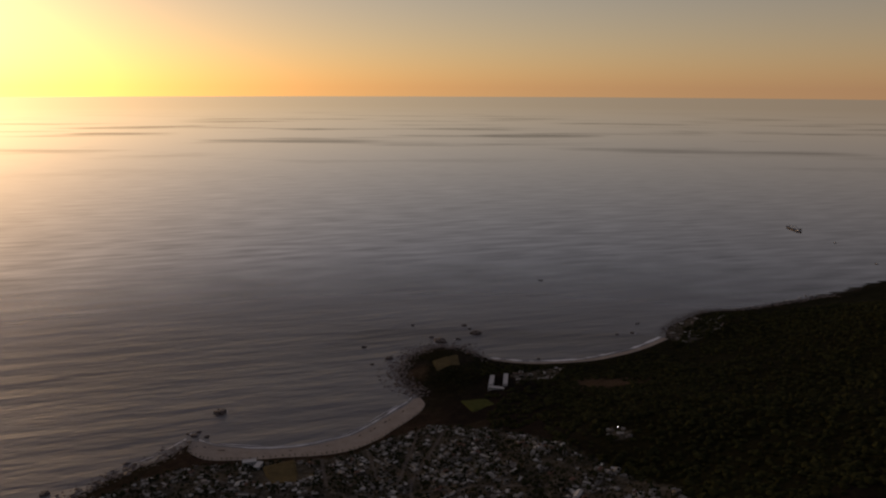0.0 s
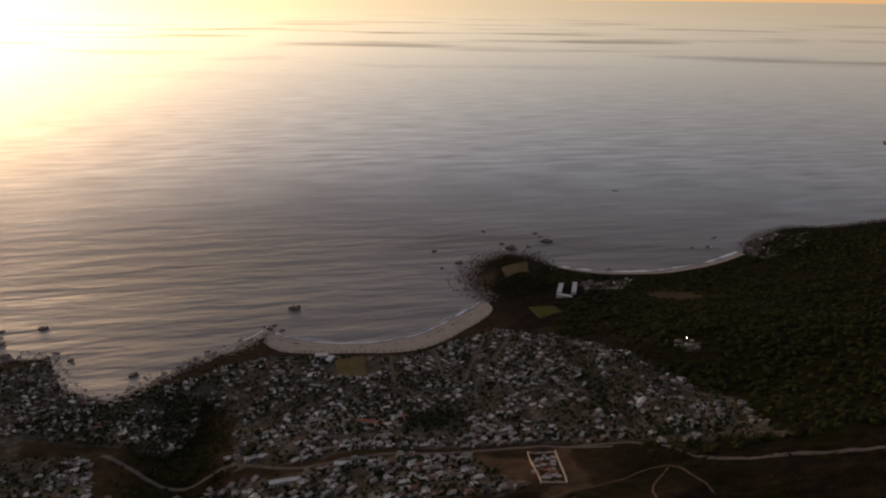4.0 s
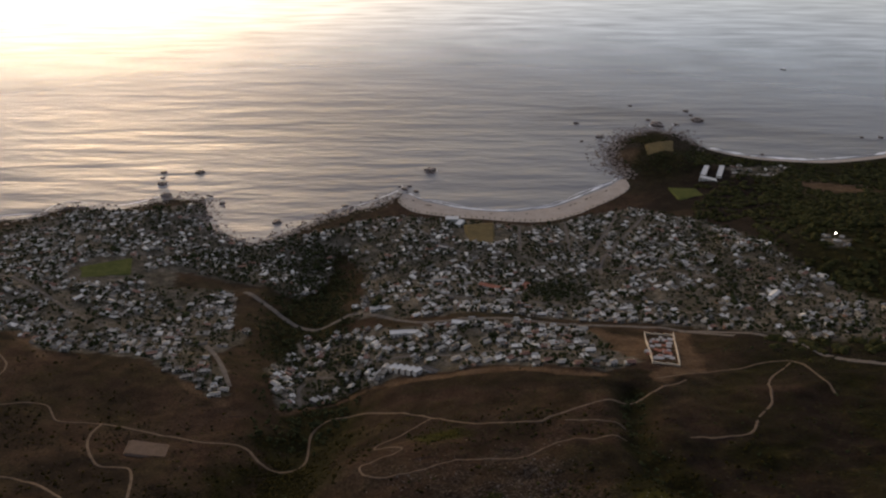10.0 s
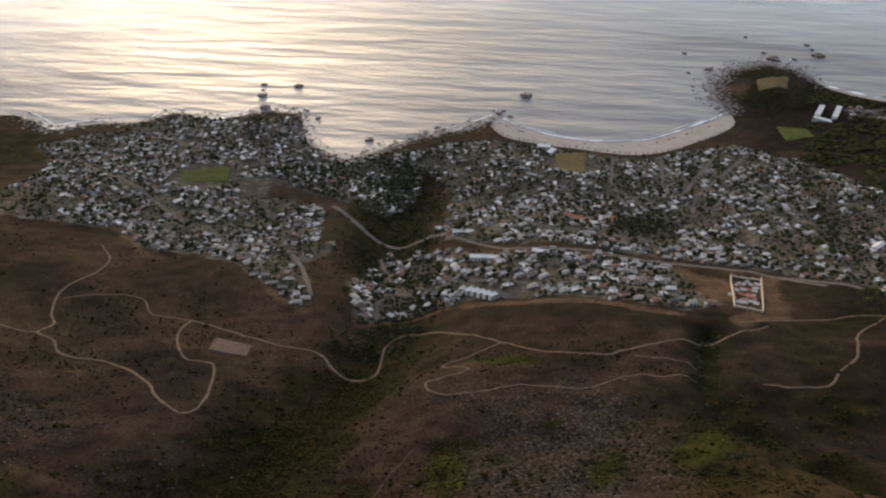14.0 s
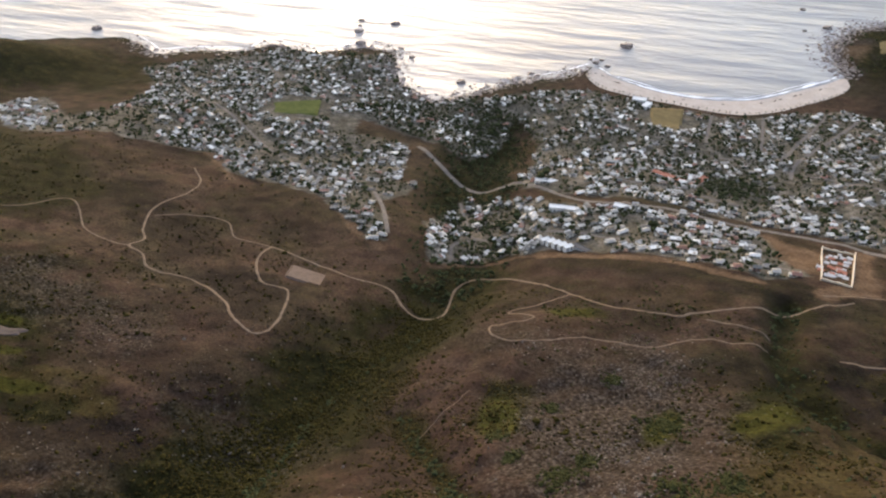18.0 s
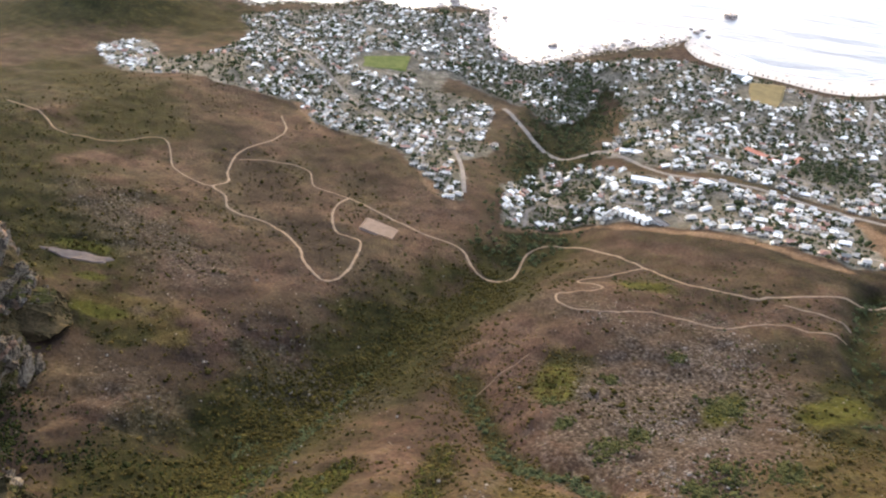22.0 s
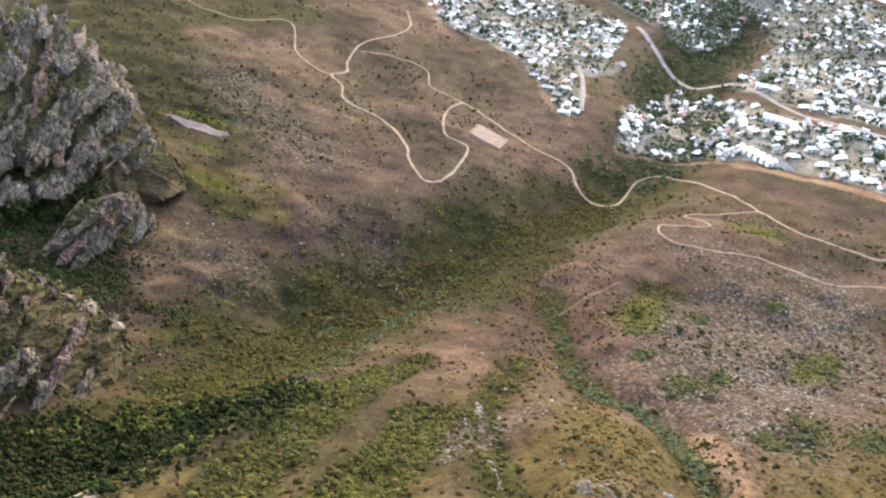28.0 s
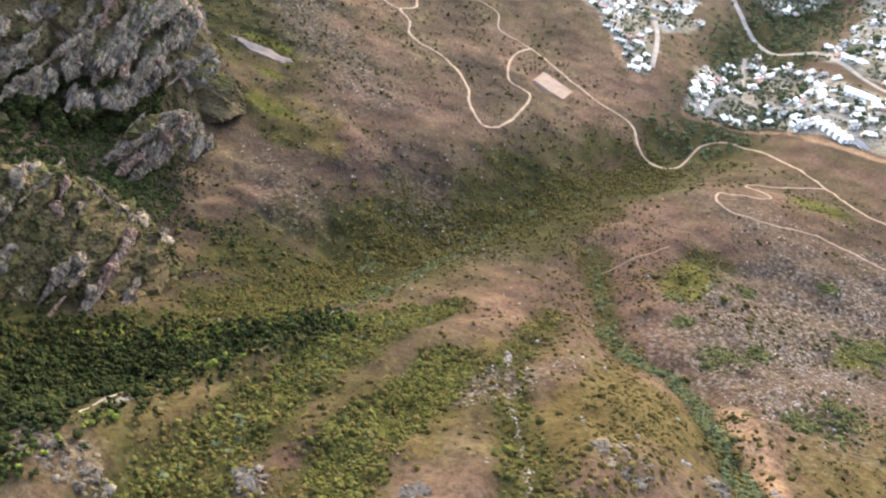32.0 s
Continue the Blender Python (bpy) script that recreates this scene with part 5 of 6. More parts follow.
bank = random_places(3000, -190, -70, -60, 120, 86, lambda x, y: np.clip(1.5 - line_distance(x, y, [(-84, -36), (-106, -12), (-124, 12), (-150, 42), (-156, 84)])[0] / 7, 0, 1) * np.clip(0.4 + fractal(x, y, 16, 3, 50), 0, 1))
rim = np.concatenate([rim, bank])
# sun on the rim crowns comes from their painted leaf colour
scatter("rim_trees", rim, rng.lognormal(0.15, 0.32, len(rim)), [clump(190 + k, 2, 0.38, 0.85, 0.3) for k in range(8)], SUNLIT_LEAF, "tree crowns along the rim of the gorge, leaves brightened as sunlit", "trees", 0.0, (0.8, 1.2), 15)
ribbon("stream_bed", BROOK, 1.2, BOULDER, "pale stones and white water of a stream in the gorge", "stream", 0.3, 0.7, 1.5)
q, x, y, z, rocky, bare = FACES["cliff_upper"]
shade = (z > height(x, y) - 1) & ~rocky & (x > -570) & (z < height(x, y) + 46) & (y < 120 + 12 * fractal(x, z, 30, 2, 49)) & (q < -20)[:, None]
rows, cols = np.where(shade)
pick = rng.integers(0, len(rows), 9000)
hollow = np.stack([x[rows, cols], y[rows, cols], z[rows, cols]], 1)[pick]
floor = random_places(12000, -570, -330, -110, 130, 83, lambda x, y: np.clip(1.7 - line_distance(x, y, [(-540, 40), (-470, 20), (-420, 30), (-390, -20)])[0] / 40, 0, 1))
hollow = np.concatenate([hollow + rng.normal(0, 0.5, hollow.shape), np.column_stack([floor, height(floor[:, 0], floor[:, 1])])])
# the hollow's shade is painted into this thicket's leaf colour
scatter("hollow_thicket", hollow, rng.lognormal(0.45, 0.4, len(hollow)), [clump(60 + k, 2, 0.4, 0.8) for k in range(6)], SHADE_LEAF, "thicket in the hollow under the cliff, leaves darkened for its shade", "thicket", 0.2, seed=13)


# ---- scrub, woods and garden trees ----
LOW_SHRUBS = [clump(120 + k, 1, 0.38, 0.75) for k in range(8)]
SHRUBS = [clump(k, 2, 0.32, 0.75) for k in range(8)]
BUSHES = [clump(20 + k, 4, 0.34, 0.8) for k in range(8)]
TREES = [clump(40 + k, 2, 0.38, 0.8, 0.9) for k in range(8)]


def greenness(x, y):
    return cover_of(x, y, 0 * x)[..., 0]


ravine_line = RAVINES[0][0]
woods = random_places(42000, -480, -110, -150, 620, 51, lambda x, y: np.clip(1.5 - line_distance(x, y, ravine_line)[0] / (30 + 14 * fractal(x, y, 60, 2, 93)), 0, 1) * (y < 620) * off_paths(x, y))
rng = np.random.default_rng(5)
scatter("ravine_thicket", woods, rng.uniform(0.8, 1.9, len(woods)), LOW_SHRUBS, LEAF, "dense green thicket filling the stream ravine", "thicket", 0.2, seed=1)
woods = np.concatenate([random_places(9000, -230, 60, 200, 400, 52, lambda x, y: np.clip(1.4 - line_distance(x, y, RAVINES[1][0])[0] / 7, 0, 1) * np.clip(0.3 + (x + 130) / 150, 0.2, 1)),
                        random_places(1200, 10, 170, 540, 870, 53, lambda x, y: np.clip(1.4 - line_distance(x, y, RAVINES[2][0])[0] / 12, 0, 1) * 0.9),
                        random_places(500, -240, -30, -10, 300, 54, lambda x, y: np.clip(1.4 - line_distance(x, y, RAVINES[3][0])[0] / 12, 0, 1) * 0.8)])
gully = np.concatenate([random_places(15000, -190, -30, 0, 240, 92, lambda x, y: np.clip(1.5 - line_distance(x, y, RAVINES[3][0])[0] / 14, 0, 1)),
                        random_places(10000, -130, -30, 60, 190, 93, lambda x, y: np.clip(1.5 - line_distance(x, y, RAVINES[4][0])[0] / 12, 0, 1)),
                        random_places(4500, -150, 10, 120, 280, 94, lambda x, y: np.clip(1.5 - line_distance(x, y, RAVINES[5][0])[0] / 9, 0, 1) * (line_distance(x, y, RAVINES[5][0])[0] > 2.2) * 0.7)])
scatter("gully_scrub", gully, rng.lognormal(-0.1, 0.35, len(gully)), LOW_SHRUBS, GULLY_LEAF, "fresh green scrub running down the gullies", "shrubs", 0.2, seed=17)
for line, count, k in (([(-4, 131), (-24, 145), (-64, 169), (-90, 189)], 300, 95), ([(-78, 112), (-66, 95), (-52, 74)], 160, 96), ([(-131, 20), (-124, 8), (-140, 32)], 160, 97), ([(-92, 188), (-104, 200)], 160, 98)):
    bed = smooth_line(line, 1.0)
    wash = bed[rng.integers(0, len(bed), count)] + rng.normal(0, 1.1, (count, 2))
    scatter("stream_stones", wash, rng.uniform(0.3, 0.8, len(wash)), STONE_SHAPES, BOULDER, "pale washed stones in a dry stream bed", "stones", 0.3, seed=k)
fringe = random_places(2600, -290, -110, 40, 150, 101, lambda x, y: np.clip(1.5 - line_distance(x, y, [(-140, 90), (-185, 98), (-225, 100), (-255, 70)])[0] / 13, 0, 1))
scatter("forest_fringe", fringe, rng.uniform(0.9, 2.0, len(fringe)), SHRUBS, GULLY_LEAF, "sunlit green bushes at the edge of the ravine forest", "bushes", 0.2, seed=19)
scatter("gully_bushes", woods, rng.uniform(1.2, 2.8, len(woods)), BUSHES, TREE_LEAF, "dark bushes along the narrow gullies", "bushes", 0.2, seed=2)
olive = random_places(48000, -480, 130, 10, 470, 59, lambda x, y: np.clip(0.1 + 0.75 * greenness(x, y) + 0.7 * fractal(x + 0.6 * y, y * 0.5, 55, 3, 76), 0, 0.9) * np.clip((x + 0.25 * y + 250) / 90, 0.15, 1) * off_paths(x, y, 2) * (1 - 0.7 * stony(x, y)))
scatter("olive_heath", olive, rng.lognormal(-0.15, 0.35, len(olive)), LOW_SHRUBS, OLIVE_LEAF, "olive and yellowish heath bushes", "shrubs", 0.25, seed=12)
low = random_places(18000, -760, 170, 20, 700, 55, lambda x, y: np.clip(0.16 + 0.5 * greenness(x, y) + 0.5 * fractal(x, y, 55, 3, 71), 0, 0.8) * off_paths(x, y))
scatter("heath_shrubs", low, rng.lognormal(0.12, 0.38, len(low)), LOW_SHRUBS, LEAF, "low green and olive shrubs on the dry slope", "shrubs", 0.25, seed=3)
dark = random_places(7000, -760, 330, 520, 1060, 99, lambda x, y: np.clip(-0.25 + 1.3 * fractal(x, y, 80, 2, 78) + 0.5 * (x > 60), 0, 0.9) * off_paths(x, y) * (~inside(x, y, TOWN_UPPER)) * (~inside(x, y, TOWN_SOUTH)) * (~inside(x, y, TOWN_MAIN)))
scatter("dark_scrub", dark, rng.lognormal(0.05, 0.35, len(dark)), LOW_SHRUBS, DARK_LEAF, "dark scrub on the slope below the town", "shrubs", 0.25, seed=18)
low = random_places(6000, -1300, -560, 150, 800, 56, lambda x, y: np.clip(0.05 + 0.6 * greenness(x, y) + 0.3 * fractal(x, y, 70, 3, 72), 0, 0.8) * off_paths(x, y) * (~inside(x, y, TOWN_SOUTH)))
scatter("heath_shrubs", low, rng.lognormal(0.2, 0.35, len(low)), LOW_SHRUBS, LEAF, "low green and olive shrubs on the dry slope", "shrubs", 0.25, seed=4)
low = random_places(5000, 60, 800, 350, 1050, 57, lambda x, y: np.clip(0.3 + 0.5 * fractal(x, y, 80, 3, 73), 0, 0.8) * off_paths(x, y) * (~inside(x, y, TOWN_MAIN)))
scatter("heath_shrubs", low, rng.lognormal(0.3, 0.35, len(low)), SHRUBS, TREE_LEAF, "dark scrub on the shoulder of the hill", "shrubs", 0.25, seed=5)
hill = random_places(20000, 120, 1900, 950, 2950, 58, lambda x, y: np.clip(0.75 + 0.6 * fractal(x, y, 160, 3, 74), 0, 1) * (shore_distance(x, y) > 60) * (~inside(x, y, TOWN_MAIN)) * (~inside(x, y, TOWN_GLEN)) * (x > 200 + (y > 1300) * 40 - (y > 1750) * 150) * (np.hypot(x - 160, y - 2140) > 75) * (np.hypot(x - 100, y - 1990) > 60) * (np.hypot(x - 460, y - 2075) > 70))
scatter("hillside_woods", hill, rng.uniform(5, 10, len(hill)), LOW_SHRUBS, DARK_LEAF, "dark woods covering the lower hillside", "woods", 0.25, (0.5, 0.9), 6)


bed = [(-159, 114), (-225, 176), (-270, 245), (-300, 318), (-314, 360), (-325, 440), (-318, 545)]
streamside = np.concatenate([random_places(16000, -345, -140, 100, 560, 110, lambda x, y: np.clip(1.4 - line_distance(x, y, bed)[0] / 6, 0, 1) * np.clip(0.5 + fractal(x, y, 30, 3, 111), 0.1, 1)),
                             random_places(9000, -420, -200, 90, 330, 112, lambda x, y: np.clip(1.2 - line_distance(x, y, [(-390, 150), (-340, 190), (-290, 200), (-240, 172)])[0] / 14, 0, 1) * np.clip(1.2 * fractal(x, y, 30, 3, 113), 0, 1))])
scatter("streamside_bushes", streamside, rng.lognormal(0.15, 0.35, len(streamside)), LOW_SHRUBS, TREE_LEAF, "dark bushes lining the bed of the ravine", "bushes", 0.2, seed=21)
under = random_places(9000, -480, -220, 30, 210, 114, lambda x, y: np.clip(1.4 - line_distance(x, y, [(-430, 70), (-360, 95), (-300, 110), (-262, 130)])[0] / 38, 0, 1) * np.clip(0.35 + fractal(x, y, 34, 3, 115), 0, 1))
# same shade-darkened leaf, so the slope below the cliffs reads as shadowed
scatter("slope_scrub", under, rng.lognormal(0.0, 0.35, len(under)), LOW_SHRUBS, SHADE_LEAF, "scrub on the slope under the cliffs, leaves darkened for shade", "shrubs", 0.25, seed=22)
clusters = [(-51, 336, 16), (-14, 460, 22), (23, 344, 24), (-46, 372, 10), (14, 312, 12), (-106, 442, 9), (-77, 512, 9), (50, 372, 16), (-120, 372, 10), (-95, 350, 8)]
among = np.concatenate([np.array([cx, cy]) + rng.normal(0, 1, (int(reach * 16), 2)) * reach * [0.42, 0.55] for cx, cy, reach in clusters])
scatter("stone_field_shrubs", among, rng.lognormal(0.0, 0.35, len(among)), LOW_SHRUBS, DARK_LEAF, "dark shrubs in clumps among the scattered stones", "shrubs", 0.25, seed=20)


def garden(count, polygon, seed):
    p = np.array(polygon)
    q = random_places(count, p[:, 0].min(), p[:, 0].max(), p[:, 1].min(), p[:, 1].max(), seed, lambda x, y: inside(x, y, polygon) * off_paths(x, y, 1.5) * 1.0)
    for cx, cy, r in CLEARINGS[:3] + CLEARINGS[8:11]:
        q = q[np.hypot(q[:, 0] - cx, q[:, 1] - cy) > r]
    return q


trees = np.concatenate([garden(1500, TOWN_UPPER, 61), garden(10500, TOWN_MAIN, 62), garden(2000, TOWN_KLOOF, 63), garden(9000, TOWN_SOUTH, 64), garden(120, TOWN_EDGE, 65), garden(150, TOWN_GLEN, 66), garden(200, TOWN_POINT, 67)])
scatter("garden_trees", trees, rng.lognormal(0.85, 0.4, len(trees)), TREES, TREE_LEAF, "dark garden trees between the houses", "trees", 0.0, (0.8, 1.3), 7)
clumps = np.concatenate([random_places(500, -210, -60, 1190, 1370, 68, lambda x, y: np.clip(1.3 - np.hypot((x + 130) / 60, (y - 1275) / 65), 0, 1)),
                         random_places(5200, -760, -330, 640, 1460, 69, lambda x, y: np.clip(1.5 - line_distance(x, y, ravine_line)[0] / 70, 0, 1) * 0.8 * off_paths(x, y)),
                         random_places(700, 100, 290, 1040, 1760, 82, lambda x, y: (line_distance(x, y, [(131, 1727), (160, 1500), (204, 1246), (252, 1074)])[0] < 20) * 1.0),
                         random_places(900, -150, 200, 2150, 2560, 70, lambda x, y: (shore_distance(x, y) > 35) * np.clip(0.5 + fractal(x, y, 60, 2, 75), 0, 1) * (np.hypot(x - 160, y - 2140) > 60) * (np.hypot(x - 15, y - 2360) > 55))])
scatter("kloof_trees", clumps, rng.uniform(2, 4.2, len(clumps)), TREES, TREE_LEAF, "dark trees in the wooded cleft of the town", "trees", 0.0, (0.7, 1.1), 8)


# ---- the shore ----
def between(name, first, second, mat, label, category, z0, z1, rows=6, bulge=0.0):
    """A sheet between two lines, sloping from one height to the other."""
    a, b = smooth_line(first, 8), smooth_line(second, 8)
    t = np.linspace(0, 1, 90)
    a = np.stack([np.interp(t, np.linspace(0, 1, len(a)), a[:, k]) for k in (0, 1)], 1)
    b = np.stack([np.interp(t, np.linspace(0, 1, len(b)), b[:, k]) for k in (0, 1)], 1)
    verts = []
    for u in np.linspace(0, 1, rows):
        q = a * (1 - u) + b * u
        z = np.maximum(np.full(len(q), z0 + (z1 - z0) * u), height(q[:, 0], q[:, 1]) + 0.3 if u > 0.01 else -5)
        verts.append(np.column_stack([q, z]))
    me = fast_mesh(name, np.concatenate(verts), grid_faces(90, rows), [mat], smooth=True)
    return tagged(new(name, me), label, category, kind="structure")


BAY = [(-632, 1822), (-570, 1791), (-428, 1776), (-310, 1806), (-212, 1879), (-102, 2050), (-72, 2108)]
BACK = [(-640, 1815), (-632, 1765), (-589, 1718), (-532, 1702), (-390, 1725), (-248, 1747), (-182, 1799), (-117, 1894), (-66, 1985), (-50, 2050), (-66, 2104)]
GLEN_BAY = [(160, 2436), (235, 2412), (330, 2406), (500, 2440), (665, 2535), (803, 2660)]
between("beach", [(x + 14 * (-400 - x) / math.hypot(x + 400, y - 1950), y + 14 * (1950 - y) / math.hypot(x + 400, y - 1950)) for x, y in BAY], BACK, SAND, "pale sand of the curved town beach", "beach", -0.3, 6)
between("beach", [(x - 3, y + 8) for x, y in GLEN_BAY], [(x + 8, y - 22) for x, y in GLEN_BAY], SAND, "narrow strip of pale sand under the hill", "beach", -0.3, 5)


def surf(points, wide, out, seed):
    """A broken line of white water that follows the shore."""
    c = smooth_line(points, 5)
    n = len(c)
    tangent = np.gradient(c, axis=0)
    tangent /= np.linalg.norm(tangent, axis=1)[:, None] + 1e-9
    side = np.stack([-tangent[:, 1], tangent[:, 0]], 1)
    s = np.arange(n) * 5.0
    breadth = wide * np.clip(0.55 + 0.6 * fractal(s, 0 * s + seed, 40, 3, seed), 0.06, 1.3)
    centre = out + 3 * fractal(s, 0 * s, 60, 2, seed + 4)
    inner, outer = c + side * (centre - breadth / 2)[:, None], c + side * (centre + breadth / 2)[:, None]
    verts = np.concatenate([np.column_stack([inner, np.full(n, 0.18)]), np.column_stack([(inner + outer) / 2, np.full(n, 0.5)]), np.column_stack([outer, np.full(n, 0.18)])])
    me = fast_mesh("surf", verts, grid_faces(n, 3), [FOAM], smooth=True)
    tagged(new("surf", me), "thin line of white surf breaking along the shore", "surf", kind="structure")


surf(BAY, 7, 19, 2)
surf(BAY[1:-1], 3, 27, 5)
surf(GLEN_BAY, 16, 18, 3)
surf([(-760, 1680), (-700, 1745), (-650, 1835)], 6, 12, 6)
surf([(-1480, 1425), (-1470, 1500), (-1325, 1520), (-1240, 1625)], 5, 12, 7)
surf([(-1690, 1280), (-1600, 1360), (-1490, 1420)], 5, 8, 8)
surf([(-1840, 1320), (-1760, 1300), (-1690, 1280)], 5, 8, 9)


def rock_mesh(seed, r, squash=0.5):
    """A sea-worn rock: a finely broken dome."""
    bm = bmesh.new()
    bmesh.ops.create_icosphere(bm, subdivisions=3, radius=1)
    for q in bm.verts:
        n = noise.fractal(q.co * 1.6 + Vector((seed * 7.1, 0, 0)), 0.8, 2.1, 4)
        q.co *= 1 + 0.42 * n
        q.co.z *= squash
        q.co *= r
    me = bpy.data.meshes.new("sea_rock")
    bm.to_mesh(me)
    bm.free()
    me.materials.append(SEA_ROCK)
    return me


SEA_ROCKS = [(-617, 2003, 17), (-1252, 1789, 12), (-1351, 1755, 9), (-1305, 1683, 13), (-1252, 1621, 13), (-888, 1566, 11), (-1078, 1621, 8), (-273, 2551, 9), (-230, 2383, 6),
             (-11, 2615, 20), (122, 2708, 20), (82, 2800, 10), (-112, 2800, 7), (-646, 1858, 9), (-611, 1853, 7), (55, 2640, 9), (100, 2760, 7), (-180, 2440, 12), (700, 2720, 8), (640, 2700, 6),
             (320, 2440, 6), (-1330, 1720, 6), (-1960, 1290, 14), (-640, 1880, 6), (-665, 1870, 5), (-40, 2660, 8)]
for k, (x, y, r) in enumerate(SEA_ROCKS):
    ob = new("sea_rock", rock_mesh(k, r, 0.45))
    ob.matrix_world = pose(x, y, 0.1 * r, 0, 0, k * 67)
    tagged(ob, "dark granite rock standing in the shallow sea", "rock", "rocks off the shore")
    a = smooth_line([(x + 1.15 * r * math.cos(t), y + 1.15 * r * math.sin(t)) for t in np.linspace(0.3 + k, 4.2 + k, 8)], 2.5)
    if k % 3 == 0:
        surf([tuple(q) for q in a], 4, 1, 20 + k)


def shore_rocks():
    rng = np.random.default_rng(8)
    c = smooth_line(COAST[4:38], 3)
    spots = []
    for x, y in c:
        sandy = line_distance(np.array([x]), np.array([y]), BAY)[0][0] < 9 or line_distance(np.array([x]), np.array([y]), GLEN_BAY)[0][0] < 14
        if sandy:
            continue
        many = 7 if -200 < x < 120 and y > 2080 else 6 if -1150 < x < -620 else 3
        for _ in range(many):
            spots.append((x + rng.normal(0, 16), y + rng.normal(0, 16)))
    spots = np.array(spots)
    extra = np.array([(x, y) for x, y in random_places(2200, -240, 130, 2130, 2640, 81) if -60 < shore_distance(np.array([x]), np.array([y]))[0] < 45])
    spots = np.concatenate([spots, extra])
    z = np.maximum(height(spots[:, 0], spots[:, 1], False), -0.5)
    far = (shore_distance(spots[:, 0], spots[:, 1]) > -60)
    spots, z = spots[far], z[far]
    scatter("shore_rocks", np.column_stack([spots, z]), rng.lognormal(0.95, 0.45, len(spots)), [ball(200 + k, 0.36, 0.6) for k in range(8)], SEA_ROCK, "dark tumbled granite along the water's edge", "rocks", 0.15, seed=9)


shore_rocks()


def palm_tree():
    base = tagged(new("palm_tree"), "tall palm on the beach promenade", "palm", "palms along the beach")
    t = [(0.28 * math.cos(a), 0.28 * math.sin(a), 0) for a in np.arange(6) * math.pi / 3] + [(0.16 * math.cos(a) + 0.3, 0.16 * math.sin(a), 8) for a in np.arange(6) * math.pi / 3]
    part("trunk", poly_mesh("trunk", [(t, [(k, (k + 1) % 6, (k + 1) % 6 + 6, k + 6) for k in range(6)])], BARK), base)
    fronds = []
    for k in range(12):
        a, up = k * math.pi / 6, 0.7 if k % 2 else -0.1
        c, s = math.cos(a), math.sin(a)
        fronds.append(([(0.3, 0, 8), (0.3 + 1.5 * c - 0.5 * s, 1.5 * s + 0.5 * c, 8.5 + up), (0.3 + 3.1 * c, 3.1 * s, 7.6 + up), (0.3 + 1.5 * c + 0.5 * s, 1.5 * s - 0.5 * c, 8.5 + up)], [(0, 1, 2, 3)]))
    part("crown", poly_mesh("crown", fronds, TREE_LEAF), base)
    return base


palm = None
for k, (x, y) in enumerate(smooth_line([(px + 4, py - 6) for px, py in BACK], 14)):
    z = float(height(x, y)) - 0.1
    spot = pose(x + (k * 7 % 5) - 2, y + (k * 3 % 5) - 2, z, 0, 0, k * 40)
    if palm is None:
        palm = palm_tree()
        palm.matrix_basis = spot
    else:
        copy_thing(palm, spot)


# ---- open ground in the town ----
patch("sports_field", [(-1120, 1139), (-1049, 1219), (-1000, 1148), (-1080, 1086)], GRASS, "green mown sports field among the houses", "field")
patch("sports_field", [(-417, 1642), (-350, 1684), (-311, 1534), (-374, 1521)], DRY_GRASS, "dry yellowed sports field behind the beach", "field")
patch("sports_field", [(49, 2028), (123, 2026), (150, 1967), (81, 1931)], GRASS, "green oval field under the hill", "field")
patch("sports_field", [(-35, 2379), (50, 2447), (57, 2328), (-18, 2287)], DRY_GRASS, "dry grass field on the headland", "field")
CLAY = mottled("dried_clay", (0.0464, 0.0389, 0.0362), (0.0742, 0.0640, 0.0613), 12, 0.9, 0.2)
YARD = mottled("bare_earth_yard", (0.0780, 0.0593, 0.0456), (0.1248, 0.0952, 0.0760), 12, 0.95, 0.2)
patch("service_yard", SERVICE_YARD, YARD, "bare rectangular earth platform beside the track", "yard", 0.5, 0.15)


def meadow(cx, cy, rx, ry, turn, mat, label):
    """A grassy patch with a ragged edge, lying on the slope."""
    rings, spokes = 9, 44
    a = np.linspace(0, 2 * math.pi, spokes, endpoint=False)
    edge = 1 + 0.28 * fractal(np.cos(a) * 30 + cx, np.sin(a) * 30 + cy, 22, 3, 41)
    c, s = math.cos(radians(turn)), math.sin(radians(turn))
    verts = []
    for k in range(rings + 1):
        u, v = np.cos(a) * rx * edge * k / rings, np.sin(a) * ry * edge * k / rings
        x, y = cx + u * c - v * s, cy + u * s + v * c
        verts.append(np.column_stack([x, y, height(x, y) + (1.1 if k < rings else -0.6)]))
    i = np.arange((rings + 1) * spokes).reshape(rings + 1, spokes)
    faces = np.stack([i[:-1], i[1:], np.roll(i[1:], -1, 1), np.roll(i[:-1], -1, 1)], -1).reshape(-1, 4)
    tagged(new("meadow", fast_mesh("meadow", np.concatenate(verts), faces, [mat], smooth=True)), label, "meadow", kind="structure")


meadow(-637, 250, 38, 9, 27, CLAY, "pale dried clay pan ringed by green scrub")


